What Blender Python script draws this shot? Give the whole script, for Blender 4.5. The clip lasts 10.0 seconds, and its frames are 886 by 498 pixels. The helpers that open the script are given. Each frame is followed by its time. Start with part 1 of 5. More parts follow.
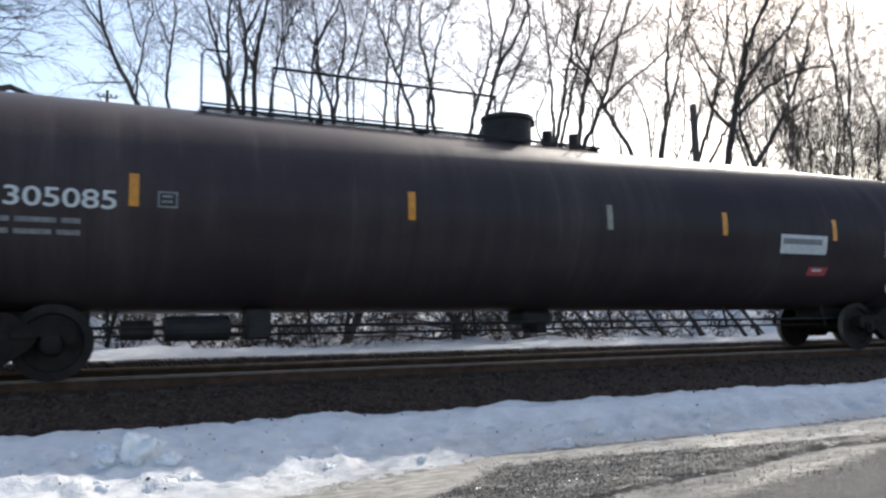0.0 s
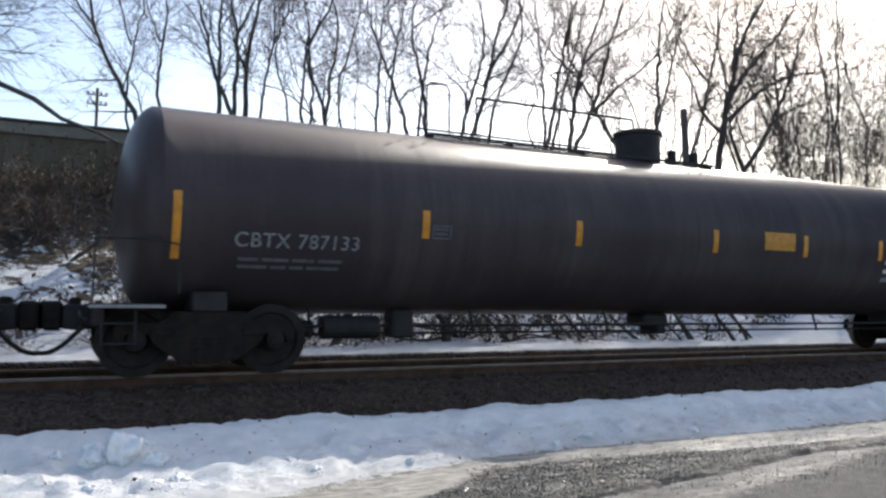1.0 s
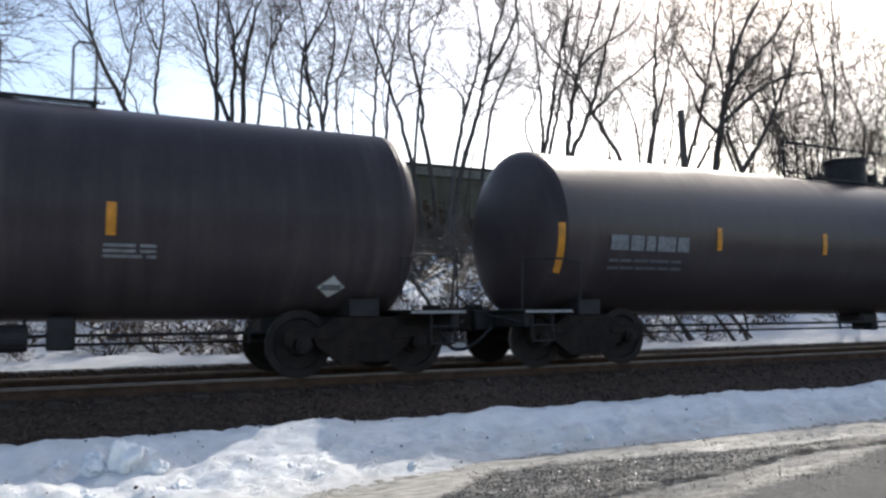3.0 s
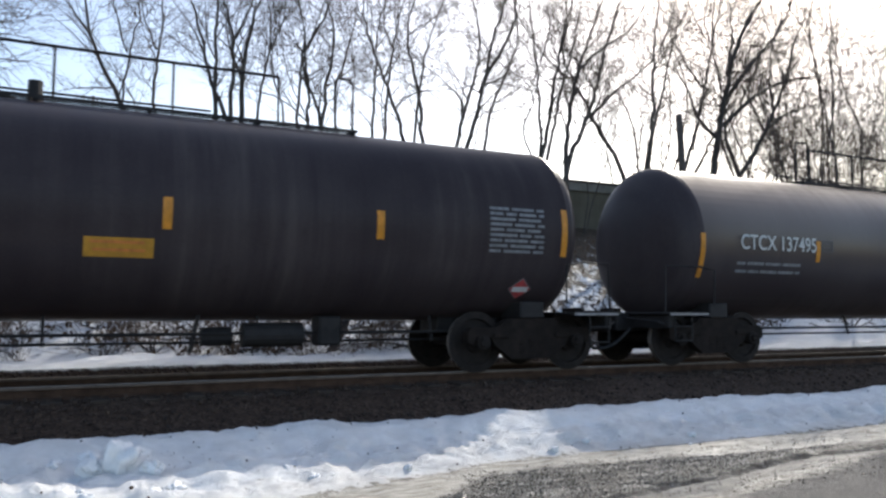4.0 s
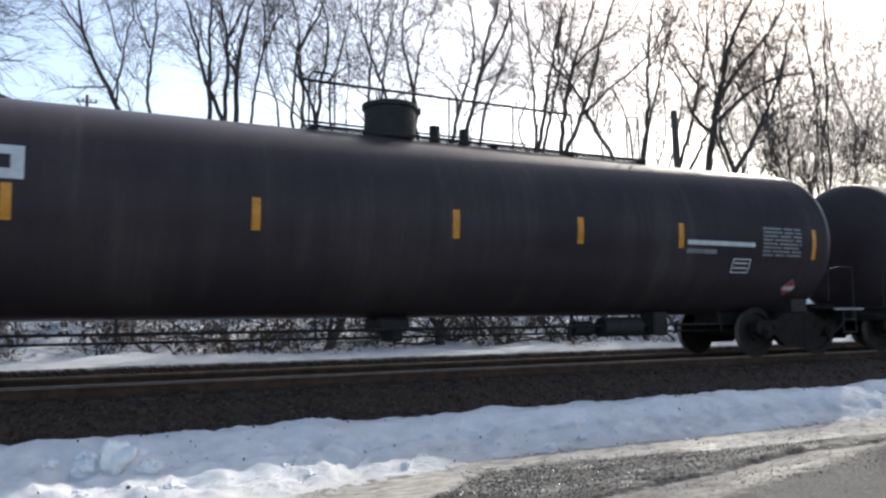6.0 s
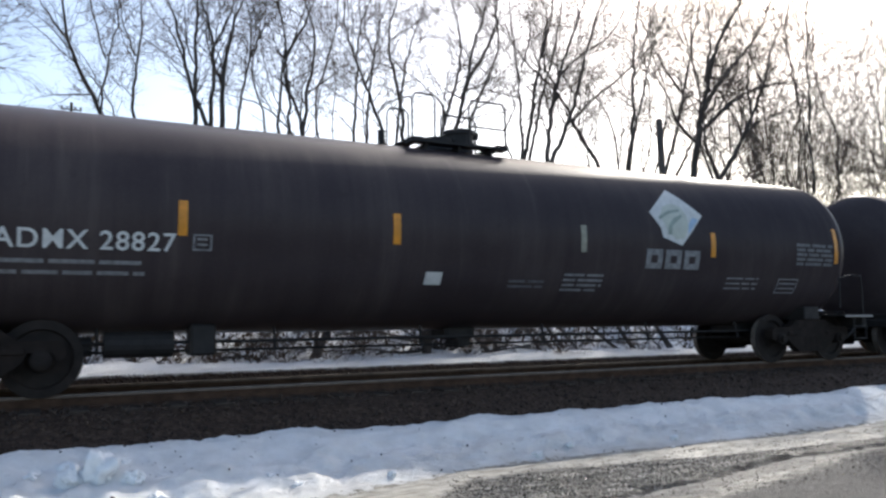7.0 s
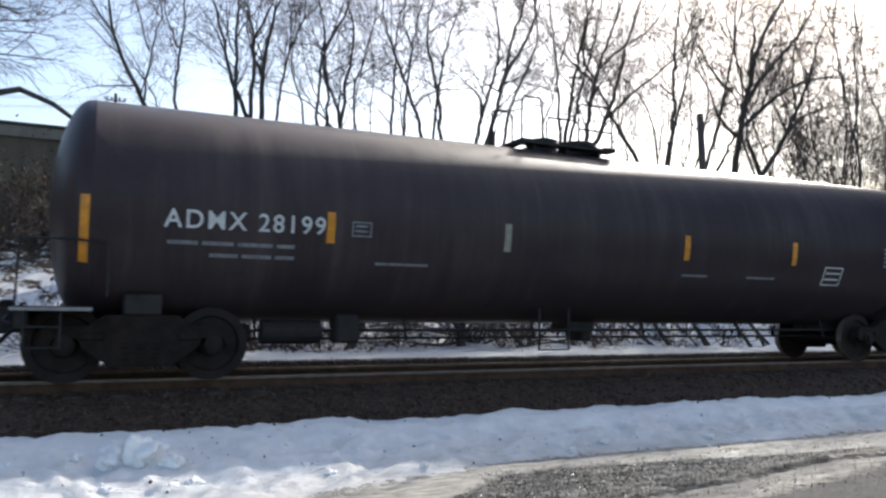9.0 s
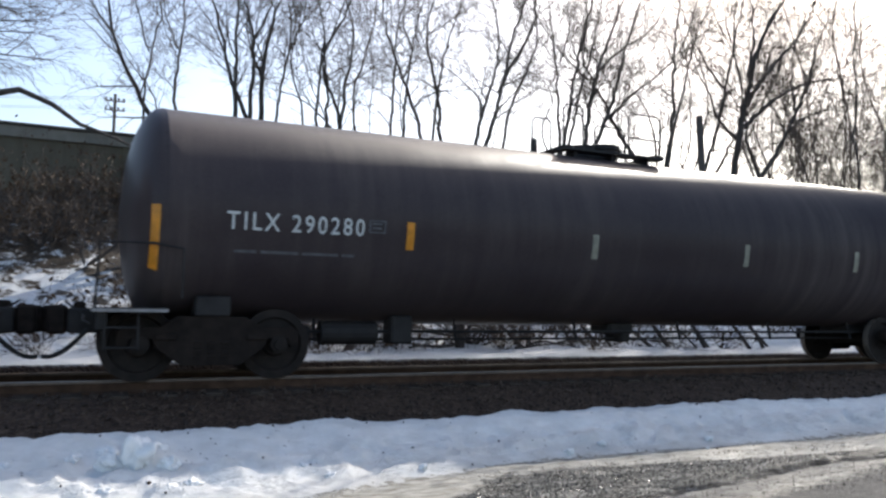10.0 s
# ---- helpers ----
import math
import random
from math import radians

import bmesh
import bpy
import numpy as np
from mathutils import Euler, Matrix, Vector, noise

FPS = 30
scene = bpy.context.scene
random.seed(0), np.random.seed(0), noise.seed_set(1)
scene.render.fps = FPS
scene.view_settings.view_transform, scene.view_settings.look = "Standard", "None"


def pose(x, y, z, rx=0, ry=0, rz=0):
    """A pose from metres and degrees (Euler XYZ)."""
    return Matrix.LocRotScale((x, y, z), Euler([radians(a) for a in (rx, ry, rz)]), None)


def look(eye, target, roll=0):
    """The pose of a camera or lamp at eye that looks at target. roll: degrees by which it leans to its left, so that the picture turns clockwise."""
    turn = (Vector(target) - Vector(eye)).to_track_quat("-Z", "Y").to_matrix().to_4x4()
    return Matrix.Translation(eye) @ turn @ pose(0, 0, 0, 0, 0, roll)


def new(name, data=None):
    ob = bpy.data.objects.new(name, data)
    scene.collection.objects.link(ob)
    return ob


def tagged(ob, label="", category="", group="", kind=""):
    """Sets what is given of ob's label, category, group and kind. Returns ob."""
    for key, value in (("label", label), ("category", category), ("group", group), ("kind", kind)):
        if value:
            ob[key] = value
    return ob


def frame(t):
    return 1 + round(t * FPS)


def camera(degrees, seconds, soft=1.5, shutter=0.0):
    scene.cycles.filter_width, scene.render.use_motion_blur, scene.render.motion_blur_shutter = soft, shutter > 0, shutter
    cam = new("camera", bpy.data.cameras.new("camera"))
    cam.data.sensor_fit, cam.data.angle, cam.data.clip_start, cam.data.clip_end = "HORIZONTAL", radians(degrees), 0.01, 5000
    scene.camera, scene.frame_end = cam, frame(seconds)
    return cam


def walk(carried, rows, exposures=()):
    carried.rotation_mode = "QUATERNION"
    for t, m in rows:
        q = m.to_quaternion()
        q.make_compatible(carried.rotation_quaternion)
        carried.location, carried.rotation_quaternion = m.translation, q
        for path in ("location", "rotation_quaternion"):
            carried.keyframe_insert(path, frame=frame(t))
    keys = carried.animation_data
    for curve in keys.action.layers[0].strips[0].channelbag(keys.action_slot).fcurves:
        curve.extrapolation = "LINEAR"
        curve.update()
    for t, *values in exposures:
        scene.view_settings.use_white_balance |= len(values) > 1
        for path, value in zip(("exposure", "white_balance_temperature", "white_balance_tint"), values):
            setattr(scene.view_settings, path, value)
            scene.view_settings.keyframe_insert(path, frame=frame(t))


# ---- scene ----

# lens, eye height over the rail heads, and the small turns of the hand
EYE = 0.853
cam = camera(60.0, 10.0, soft=2.5, shutter=0.05)
walk(cam, [
    (0, pose(0, 0, EYE, 94.32, 0.20, -25.40)),
    (0.5, pose(0, 0, EYE, 94.35, -0.38, -25.61)),
    (1, pose(0, 0, EYE, 94.46, -0.29, -26.16)),
    (1.5, pose(0, 0, EYE, 94.44, 0.11, -26.12)),
    (2, pose(0, 0, EYE, 94.55, 0.19, -26.05)),
    (2.5, pose(0, 0, EYE, 94.63, 0.50, -26.12)),
    (4, pose(0, 0, EYE, 94.91, 0.01, -26.38)),
    (4.5, pose(0, 0, EYE, 94.77, 0.10, -26.64)),
    (5, pose(0, 0, EYE, 94.50, 0.49, -26.62)),
    (6.5, pose(0, 0, EYE, 95.06, 0.24, -26.88)),
    (7, pose(0, 0, EYE, 95.32, 0.54, -27.64)),
    (7.5, pose(0, 0, EYE, 94.97, 0.39, -27.31)),
    (8, pose(0, 0, EYE, 94.76, 0.76, -27.20)),
    (8.5, pose(0, 0, EYE, 94.49, -0.05, -25.91)),
    (9, pose(0, 0, EYE, 94.81, -0.52, -25.08)),
    (9.5, pose(0, 0, EYE, 94.94, -1.01, -25.12)),
    (10, pose(0, 0, EYE, 94.91, -0.65, -25.15)),
], exposures=[(0, 0.76), (10, 0.76)])

# ---------------------------------------------------------------- light
SUN_AZ, SUN_EL = 52.5, 34.8          # from +y towards +x; over the horizon
world = bpy.data.worlds.new("sky")
scene.world = world
world.use_nodes = True
wn, wl = world.node_tree.nodes, world.node_tree.links
sky = wn.new("ShaderNodeTexSky")
sky.sky_type = 'NISHITA'
sky.sun_disc = False
sky.sun_elevation = radians(SUN_EL)
sky.sun_rotation = radians(SUN_AZ)
sky.dust_density = 2.0
wn["Background"].inputs[1].default_value = 0.14
wl.new(sky.outputs[0], wn["Background"].inputs[0])

sun_data = bpy.data.lights.new("sun", 'SUN')
sun_data.energy = 3.2
sun_data.angle = radians(0.6)
sun_data.color = (1.0, 0.95, 0.87)
sun = new("sun", sun_data)
sun_dir = Vector((math.sin(radians(SUN_AZ)) * math.cos(radians(SUN_EL)),
                  math.cos(radians(SUN_AZ)) * math.cos(radians(SUN_EL)), math.sin(radians(SUN_EL))))
sun.matrix_world = look(sun_dir * 80, (0, 0, 0))


# ---------------------------------------------------------------- materials
class Mat:
    """A small builder for node materials."""

    def __init__(self, name, rough=0.6, metal=0.0, spec=0.5):
        self.m = bpy.data.materials.new(name)
        self.m.use_nodes = True
        self.n, self.l = self.m.node_tree.nodes, self.m.node_tree.links
        self.b = self.n["Principled BSDF"]
        self.b.inputs["Roughness"].default_value = rough
        self.b.inputs["Metallic"].default_value = metal
        self.b.inputs["Specular IOR Level"].default_value = spec
        self.co = self.n.new("ShaderNodeTexCoord").outputs["Object"]

    def put(self, socket, value):
        if isinstance(value, bpy.types.NodeSocket):
            self.l.new(value, socket)
        else:
            socket.default_value = value

    def noise(self, scale, detail=4.0, rough=0.6, stretch=None):
        t = self.n.new("ShaderNodeTexNoise")
        t.inputs["Scale"].default_value = scale
        t.inputs["Detail"].default_value = detail
        t.inputs["Roughness"].default_value = rough
        v = self.co
        if stretch:
            mp = self.n.new("ShaderNodeMapping")
            mp.inputs["Scale"].default_value = stretch
            self.l.new(v, mp.inputs[0])
            v = mp.outputs[0]
        self.l.new(v, t.inputs["Vector"])
        return t.outputs["Fac"]

    def voronoi(self, scale, out="Distance"):
        t = self.n.new("ShaderNodeTexVoronoi")
        t.inputs["Scale"].default_value = scale
        self.l.new(self.co, t.inputs["Vector"])
        return t.outputs[out]

    def ramp(self, fac, stops):
        r = self.n.new("ShaderNodeValToRGB")
        e = r.color_ramp.elements
        while len(e) < len(stops):
            e.new(0.5)
        for el, (pos, c) in zip(e, stops):
            el.position = pos
            el.color = (c, c, c, 1) if isinstance(c, (int, float)) else (*c, 1)
        self.l.new(fac, r.inputs[0])
        return r.outputs[0]

    def mix(self, fac, a, b, blend='MIX'):
        x = self.n.new("ShaderNodeMix")
        x.data_type, x.blend_type = 'RGBA', blend
        self.put(x.inputs[0], fac)
        for s, v in ((x.inputs[6], a), (x.inputs[7], b)):
            self.put(s, (*v, 1) if isinstance(v, tuple) else v)
        return x.outputs[2]

    def math(self, op, a, b=0.0, clamp=False):
        x = self.n.new("ShaderNodeMath")
        x.operation, x.use_clamp = op, clamp
        self.put(x.inputs[0], a)
        self.put(x.inputs[1], b)
        return x.outputs[0]

    def bump(self, height, strength=0.3, distance=0.02):
        b = self.n.new("ShaderNodeBump")
        b.inputs["Strength"].default_value = strength
        b.inputs["Distance"].default_value = distance
        self.l.new(height, b.inputs["Height"])
        self.l.new(b.outputs[0], self.b.inputs["Normal"])
        return self

    def color(self, c):
        self.put(self.b.inputs["Base Color"], (*c, 1) if isinstance(c, tuple) else c)
        return self

    def rough(self, r):
        self.put(self.b.inputs["Roughness"], r)
        return self


def plain(name, c, var=0.25, scale=6.0, rough=0.6, metal=0.0, bump=0.15, dist=0.01, spec=0.5):
    m = Mat(name, rough, metal, spec)
    lo, hi = tuple(v * (1 - var) for v in c), tuple(min(1, v * (1 + var)) for v in c)
    f = m.noise(scale, 6)
    m.color(m.ramp(f, [(0.3, lo), (0.7, hi)]))
    m.bump(m.noise(scale * 8, 4), bump, dist)
    return m.m


def tank_paint(name, c, dust=(0.11, 0.095, 0.08)):
    """Black tank enamel with road dust in blotches, vertical wash marks and a dull gloss; enamel and dust tones are
    lifted to hold some glare haze.
    """
    m = Mat(name, 0.42, 0.0, 0.13)
    info = m.n.new("ShaderNodeObjectInfo")
    shift = m.n.new("ShaderNodeVectorMath")
    shift.operation = 'ADD'
    m.l.new(m.co, shift.inputs[0])
    m.l.new(m.math('MULTIPLY', info.outputs["Random"], 40.0), shift.inputs[1])
    m.co = shift.outputs[0]
    big = m.noise(0.45, 6, 0.6)
    wash = m.noise(2.6, 6, 0.65, (1.6, 0.12, 0.12))
    fine = m.noise(30, 5)
    spots = m.noise(5, 5, 0.7)
    f = m.math('MULTIPLY', m.ramp(big, [(0.36, 0.0), (0.68, 1.0)]), m.ramp(wash, [(0.34, 0.1), (0.66, 1.0)]))
    base = m.mix(m.math('MULTIPLY', f, 0.62), c, dust)
    base = m.mix(m.ramp(wash, [(0.60, 0.0), (0.74, 0.35)]), base, dust)
    base = m.mix(m.ramp(spots, [(0.58, 0.0), (0.75, 0.3)]), base, (0.020, 0.016, 0.014))
    m.color(m.mix(m.ramp(fine, [(0.5, 0.0), (0.8, 0.22)]), base, dust))
    m.rough(m.ramp(m.math('ADD', f, m.math('MULTIPLY', fine, 0.4)), [(0.1, 0.28), (1.0, 0.5)]))
    m.bump(m.noise(1.6, 3), 0.10, 0.02)
    return m.m


MAT = dict(
    tank_a=tank_paint("black_enamel", (0.041, 0.031, 0.033), (0.105, 0.085, 0.079)),
    tank_b=tank_paint("dusty_black_enamel", (0.048, 0.037, 0.039), (0.12, 0.098, 0.090)),
    steel=plain("dark_steel", (0.026, 0.023, 0.022), 0.4, 5, 0.65, spec=0.3),
    truck=plain("rusty_cast_steel", (0.021, 0.015, 0.012), 0.5, 7, 0.85, spec=0.2),
    wheel=plain("wheel_steel", (0.024, 0.018, 0.015), 0.4, 8, 0.75, spec=0.25),
    tread=plain("worn_tread_steel", (0.34, 0.30, 0.26), 0.3, 5, 0.42, 0.6),
    hose=plain("black_rubber", (0.02, 0.02, 0.02), 0.2, 12, 0.6),
    amber=plain("amber_reflective_tape", (0.66, 0.26, 0.022), 0.25, 9, 0.35),
    pale=plain("faded_reflective_tape", (0.27, 0.26, 0.20), 0.3, 9, 0.45),
    white=plain("white_stencil_paint", (0.60, 0.60, 0.57), 0.13, 9, 0.55),
    faded=plain("faded_stencil_paint", (0.20, 0.20, 0.20), 0.4, 14, 0.6),
    dim=plain("grey_stencil_paint", (0.10, 0.10, 0.105), 0.4, 14, 0.6),
    yellow=plain("yellow_sign_paint", (0.52, 0.25, 0.02), 0.2, 9, 0.5),
    orange=plain("orange_sign_paint", (0.60, 0.20, 0.04), 0.25, 9, 0.5),
    red=plain("red_placard", (0.45, 0.06, 0.06), 0.2, 12, 0.5),
    pale_blue=plain("pale_blue_paint", (0.35, 0.48, 0.62), 0.2, 6, 0.5),
    pale_leaf=plain("pale_cream_paint", (0.50, 0.52, 0.44), 0.1, 6, 0.5),
    leaf_green=plain("grey_green_paint", (0.28, 0.33, 0.28), 0.2, 6, 0.5),
    pale_edge=plain("pale_edge_strip", (0.26, 0.24, 0.23), 0.3, 12, 0.5),
    bark=None, twig=None, wall=None, cap=None, ground=None, rail=None, tie=None)


def make_site_materials():
    m = Mat("bark", 0.9)
    f = m.noise(3.0, 6, 0.65, (3, 3, 0.7))
    m.color(m.ramp(f, [(0.3, (0.038, 0.032, 0.028)), (0.7, (0.12, 0.103, 0.09))]))
    m.bump(m.noise(14, 5, 0.7, (3, 3, 0.6)), 0.6, 0.02)
    MAT["bark"] = m.m
    MAT["twig"] = plain("twig_bark", (0.13, 0.10, 0.082), 0.4, 5, 0.9)
    MAT["leaf"] = plain("dry_leaf", (0.10, 0.062, 0.035), 0.5, 9, 0.85)
    m = Mat("weathered_concrete", 0.9)
    f = m.noise(0.9, 7)
    st = m.noise(1.6, 4, 0.6, (2.0, 1.0, 0.25))
    m.color(m.mix(m.ramp(st, [(0.4, 0.0), (0.75, 0.55)]),
                  m.ramp(f, [(0.3, (0.105, 0.095, 0.068)), (0.7, (0.175, 0.158, 0.118))]), (0.06, 0.053, 0.04)))
    m.bump(m.noise(18, 5), 0.4, 0.01)
    MAT["wall"] = m.m
    MAT["cap"] = plain("pale_concrete_cap", (0.24, 0.23, 0.20), 0.25, 2, 0.9)
    MAT["joint"] = plain("dark_joint", (0.08, 0.075, 0.065), 0.2, 4, 0.9)
    MAT["rail"] = plain("rusty_rail_web", (0.075, 0.043, 0.028), 0.4, 6, 0.9, spec=0.15)
    MAT["dull_head"] = plain("dull_rail_head", (0.17, 0.125, 0.095), 0.3, 6, 0.7, spec=0.3)
    MAT["tie"] = plain("creosoted_timber", (0.055, 0.042, 0.033), 0.4, 4, 0.95, spec=0.1)
    # the gravel's pale end also carries sun glints off wet stones, as colour
    for key, nm, lo, hi, rg in (("gravel", "wet_gravel_stone", (0.030, 0.025, 0.020), (0.46, 0.42, 0.35), 0.26), ("stone", "ballast_stone", (0.030, 0.018, 0.012), (0.105, 0.068, 0.046), 0.85)):
        m = Mat(nm, rg)
        geo = m.n.new("ShaderNodeNewGeometry")
        grain = m.mix(m.ramp(m.noise(60, 4), [(0.35, 0.0), (0.7, 0.5)]), m.ramp(geo.outputs["Random Per Island"], [(0.25, lo), (1.0, hi)]), lo)
        m.color(grain)
        m.bump(m.noise(120, 3), 0.3, 0.004)
        MAT[key] = m.m
    m = Mat("snow", 0.55)
    m.color(m.ramp(m.noise(5, 6), [(0.3, (0.74, 0.735, 0.715)), (0.65, (0.88, 0.875, 0.86))]))
    m.bump(m.noise(20, 5), 0.5, 0.03)
    MAT["snow"] = m.m
    MAT["pole"] = plain("grey_timber_pole", (0.12, 0.10, 0.085), 0.3, 3, 0.9)

    # one sheet: wet road, gravel verge, snow bank, ballast, snow slope; the zones follow y with ragged borders
    m = Mat("ground", 0.8)
    sep = m.n.new("ShaderNodeSeparateXYZ")
    m.l.new(m.co, sep.inputs[0])
    rag = m.math('MULTIPLY', m.math('SUBTRACT', m.noise(1.1, 6, 0.65), 0.5), 0.9)
    y = m.math('ADD', sep.outputs[1], rag)
    fine_rag = m.math('MULTIPLY', m.math('SUBTRACT', m.noise(9, 5, 0.7), 0.5), 0.45)
    yf = m.math('ADD', sep.outputs[1], m.math('ADD', fine_rag, m.math('MULTIPLY', rag, 0.3)))

    def step(v, at, soft):
        return m.math('DIVIDE', m.math('SUBTRACT', v, at), soft, True)
    asphalt = m.ramp(m.noise(30, 6), [(0.3, (0.030, 0.030, 0.033)), (0.7, (0.065, 0.063, 0.062))])
    mud = m.ramp(m.noise(20, 8, 0.8, (0.55, 1.3, 1.0)), [(0.40, (0.018, 0.015, 0.012)), (0.5, (0.075, 0.066, 0.053)), (0.62, (0.30, 0.28, 0.245))])
    slush = m.ramp(m.noise(6, 8, 0.7, (0.6, 2.0, 1)), [(0.30, (0.13, 0.115, 0.092)), (0.46, (0.36, 0.335, 0.285)), (0.68, (0.60, 0.57, 0.515))])
    snow = m.ramp(m.noise(4, 7), [(0.3, (0.74, 0.735, 0.715)), (0.65, (0.89, 0.885, 0.87))])
    specks = m.ramp(m.noise(11, 3, 0.5), [(0.66, 0.0), (0.72, 1.0)])
    snow = m.mix(m.math('MULTIPLY', specks, m.ramp(m.noise(1.5, 3), [(0.45, 0.0), (0.65, 0.75)])), snow, (0.16, 0.14, 0.12))
    ballast = m.ramp(m.voronoi(22, "Color"), [(0.1, (0.034, 0.019, 0.012)), (0.6, (0.066, 0.039, 0.025)), (0.95, (0.105, 0.068, 0.046))])
    # the borders swing out towards the road: asphalt, pale ice, dark rut, gravel, pale slush, snow
    def border(slope, x0, y0, lo, hi):
        line = m.math('ADD', m.math('MULTIPLY', m.math('SUBTRACT', sep.outputs[0], x0), slope), y0)
        return m.math('MINIMUM', m.math('MAXIMUM', line, lo), hi)
    to_road = m.math('SUBTRACT', yf, border(0.27, 5.44, 4.76, 4.2, 5.55))
    to_rut = m.math('SUBTRACT', yf, border(0.20, 4.66, 5.24, 4.75, 5.75))
    to_slush = m.math('SUBTRACT', yf, m.math('MINIMUM', border(-0.10, 5.8, 6.30, 6.05, 6.36), border(0.7, 3.5, 6.25, 4.5, 6.6)))
    to_snow = m.math('SUBTRACT', yf, border(0.32, 2.0, 6.30, 6.0, 6.93))
    wet = m.math('MULTIPLY', step(to_rut, -0.07, 0.05), m.math('SUBTRACT', 1.0, step(to_rut, 0.07, 0.06)))
    wet = m.math('MULTIPLY', wet, m.ramp(m.noise(1.2, 3), [(0.35, 0.35), (0.55, 1.0)]))
    c = m.mix(step(to_road, 0.0, 0.20), asphalt, m.mix(m.ramp(m.noise(5, 6, 0.7, (0.5, 1.6, 1.0)), [(0.4, 0.15), (0.62, 0.9)]), mud, slush))
    c = m.mix(step(to_rut, -0.04, 0.08), c, m.mix(m.ramp(m.noise(3.2, 6, 0.7, (0.45, 1.8, 1.0)), [(0.50, 0.0), (0.62, 0.8)]), mud, slush))
    c = m.mix(wet, c, (0.018, 0.015, 0.013))
    c = m.mix(step(to_slush, 0.0, 0.10), c, slush)
    # a thin broken dark line in the colour along the bank's foot
    foot_line = m.math('MULTIPLY', step(to_snow, -0.035, 0.02), m.math('SUBTRACT', 1.0, step(to_snow, 0.0, 0.02)))
    c = m.mix(m.math('MULTIPLY', foot_line, m.ramp(m.noise(3, 4), [(0.38, 0.0), (0.55, 0.75)])), c, (0.09, 0.08, 0.065))
    grime = m.math('MULTIPLY', m.math('SUBTRACT', 1.0, step(to_snow, 0.05, 0.7)), m.ramp(m.noise(2.2, 6, 0.65, (0.6, 1.4, 1.0)), [(0.35, 0.1), (0.7, 0.8)]))
    c = m.mix(step(to_snow, 0.0, 0.04), c, m.mix(grime, snow, (0.42, 0.395, 0.36)))
    c = m.mix(step(yf, 8.80, 0.12), c, ballast)
    c = m.mix(step(m.math('ADD', sep.outputs[1], m.math('MULTIPLY', fine_rag, 0.12)), 12.90, 0.03), c, snow)
    litter = m.ramp(m.noise(7, 6, 0.7), [(0.35, (0.028, 0.021, 0.015)), (0.7, (0.12, 0.088, 0.06))])
    cover = m.math('ADD', m.math('MULTIPLY', step(sep.outputs[1], 15.5, 7.5), 0.32), m.math('SUBTRACT', m.noise(2.4, 7, 0.7), 0.62))
    bare = m.math('MULTIPLY', step(cover, 0.0, 0.06), step(sep.outputs[1], 15.0, 0.8))
    c = m.mix(m.math('MULTIPLY', bare, m.math('SUBTRACT', 1.0, step(sep.outputs[1], 60.0, 30.0))), c, litter)
    m.color(c)
    r = m.math('SUBTRACT', 0.62, m.math('MULTIPLY', m.math('MULTIPLY', step(to_road, 0.0, 0.3), m.math('SUBTRACT', 1.0, step(to_slush, 0.0, 0.3))), 0.40))
    r = m.math('SUBTRACT', r, m.math('MULTIPLY', wet, 0.3))
    m.rough(m.math('ADD', r, m.math('MULTIPLY', m.noise(7, 4), 0.2)))
    m.b.inputs["Specular IOR Level"].default_value = 0.3
    inb = m.math('MULTIPLY', step(y, 8.9, 0.1), m.math('SUBTRACT', 1.0, step(y, 12.9, 0.1)))
    grit = m.math('ADD', m.noise(16, 7, 0.7, (0.7, 1.2, 1.0)), m.math('MULTIPLY', m.noise(48, 5, 0.7), 0.45))
    hh = m.mix(inb, grit, m.voronoi(22))
    m.bump(hh, 0.9, 0.045)
    MAT["ground"] = m.m


make_site_materials()


# ---------------------------------------------------------------- mesh helpers
def link_mesh(name, mesh, material, parent=None, label="", smooth=False, loc=None):
    if material is not None and not mesh.materials:
        mesh.materials.append(MAT[material] if isinstance(material, str) else material)
    if smooth:
        for p in mesh.polygons:
            p.use_smooth = True
    ob = new(name, mesh)
    if parent is not None:
        ob.parent = parent
    if loc is not None:
        ob.matrix_basis = loc
    if label:
        ob["label"] = label
    return ob


def part(name, bm, material, parent=None, label="", smooth=False, loc=None):
    """Links a bmesh as one mesh object under a thing or a part."""
    me = bpy.data.meshes.new(name)
    bm.normal_update()
    bm.to_mesh(me)
    bm.free()
    return link_mesh(name, me, material, parent, label, smooth, loc)


def from_lists(name, v, f, material, parent=None, label="", smooth=False):
    me = bpy.data.meshes.new(name)
    me.from_pydata(v, [], f)
    me.update()
    return link_mesh(name, me, material, parent, label, smooth)


def thing(name, m, label, category, group=""):
    e = new(name)
    e.empty_display_size = 0.3
    e.matrix_basis = m
    return tagged(e, label, category, group)


def box(bm, x0, x1, y0, y1, z0, z1, bevel=0.0):
    r = bmesh.ops.create_cube(bm, size=1.0)
    for v in r["verts"]:
        v.co = Vector(((x0 + x1) / 2 + v.co.x * (x1 - x0), (y0 + y1) / 2 + v.co.y * (y1 - y0), (z0 + z1) / 2 + v.co.z * (z1 - z0)))
    if bevel:
        es = {e for v in r["verts"] for e in v.link_edges}
        bmesh.ops.bevel(bm, geom=list(es), offset=bevel, segments=1, affect='EDGES')
    return bm


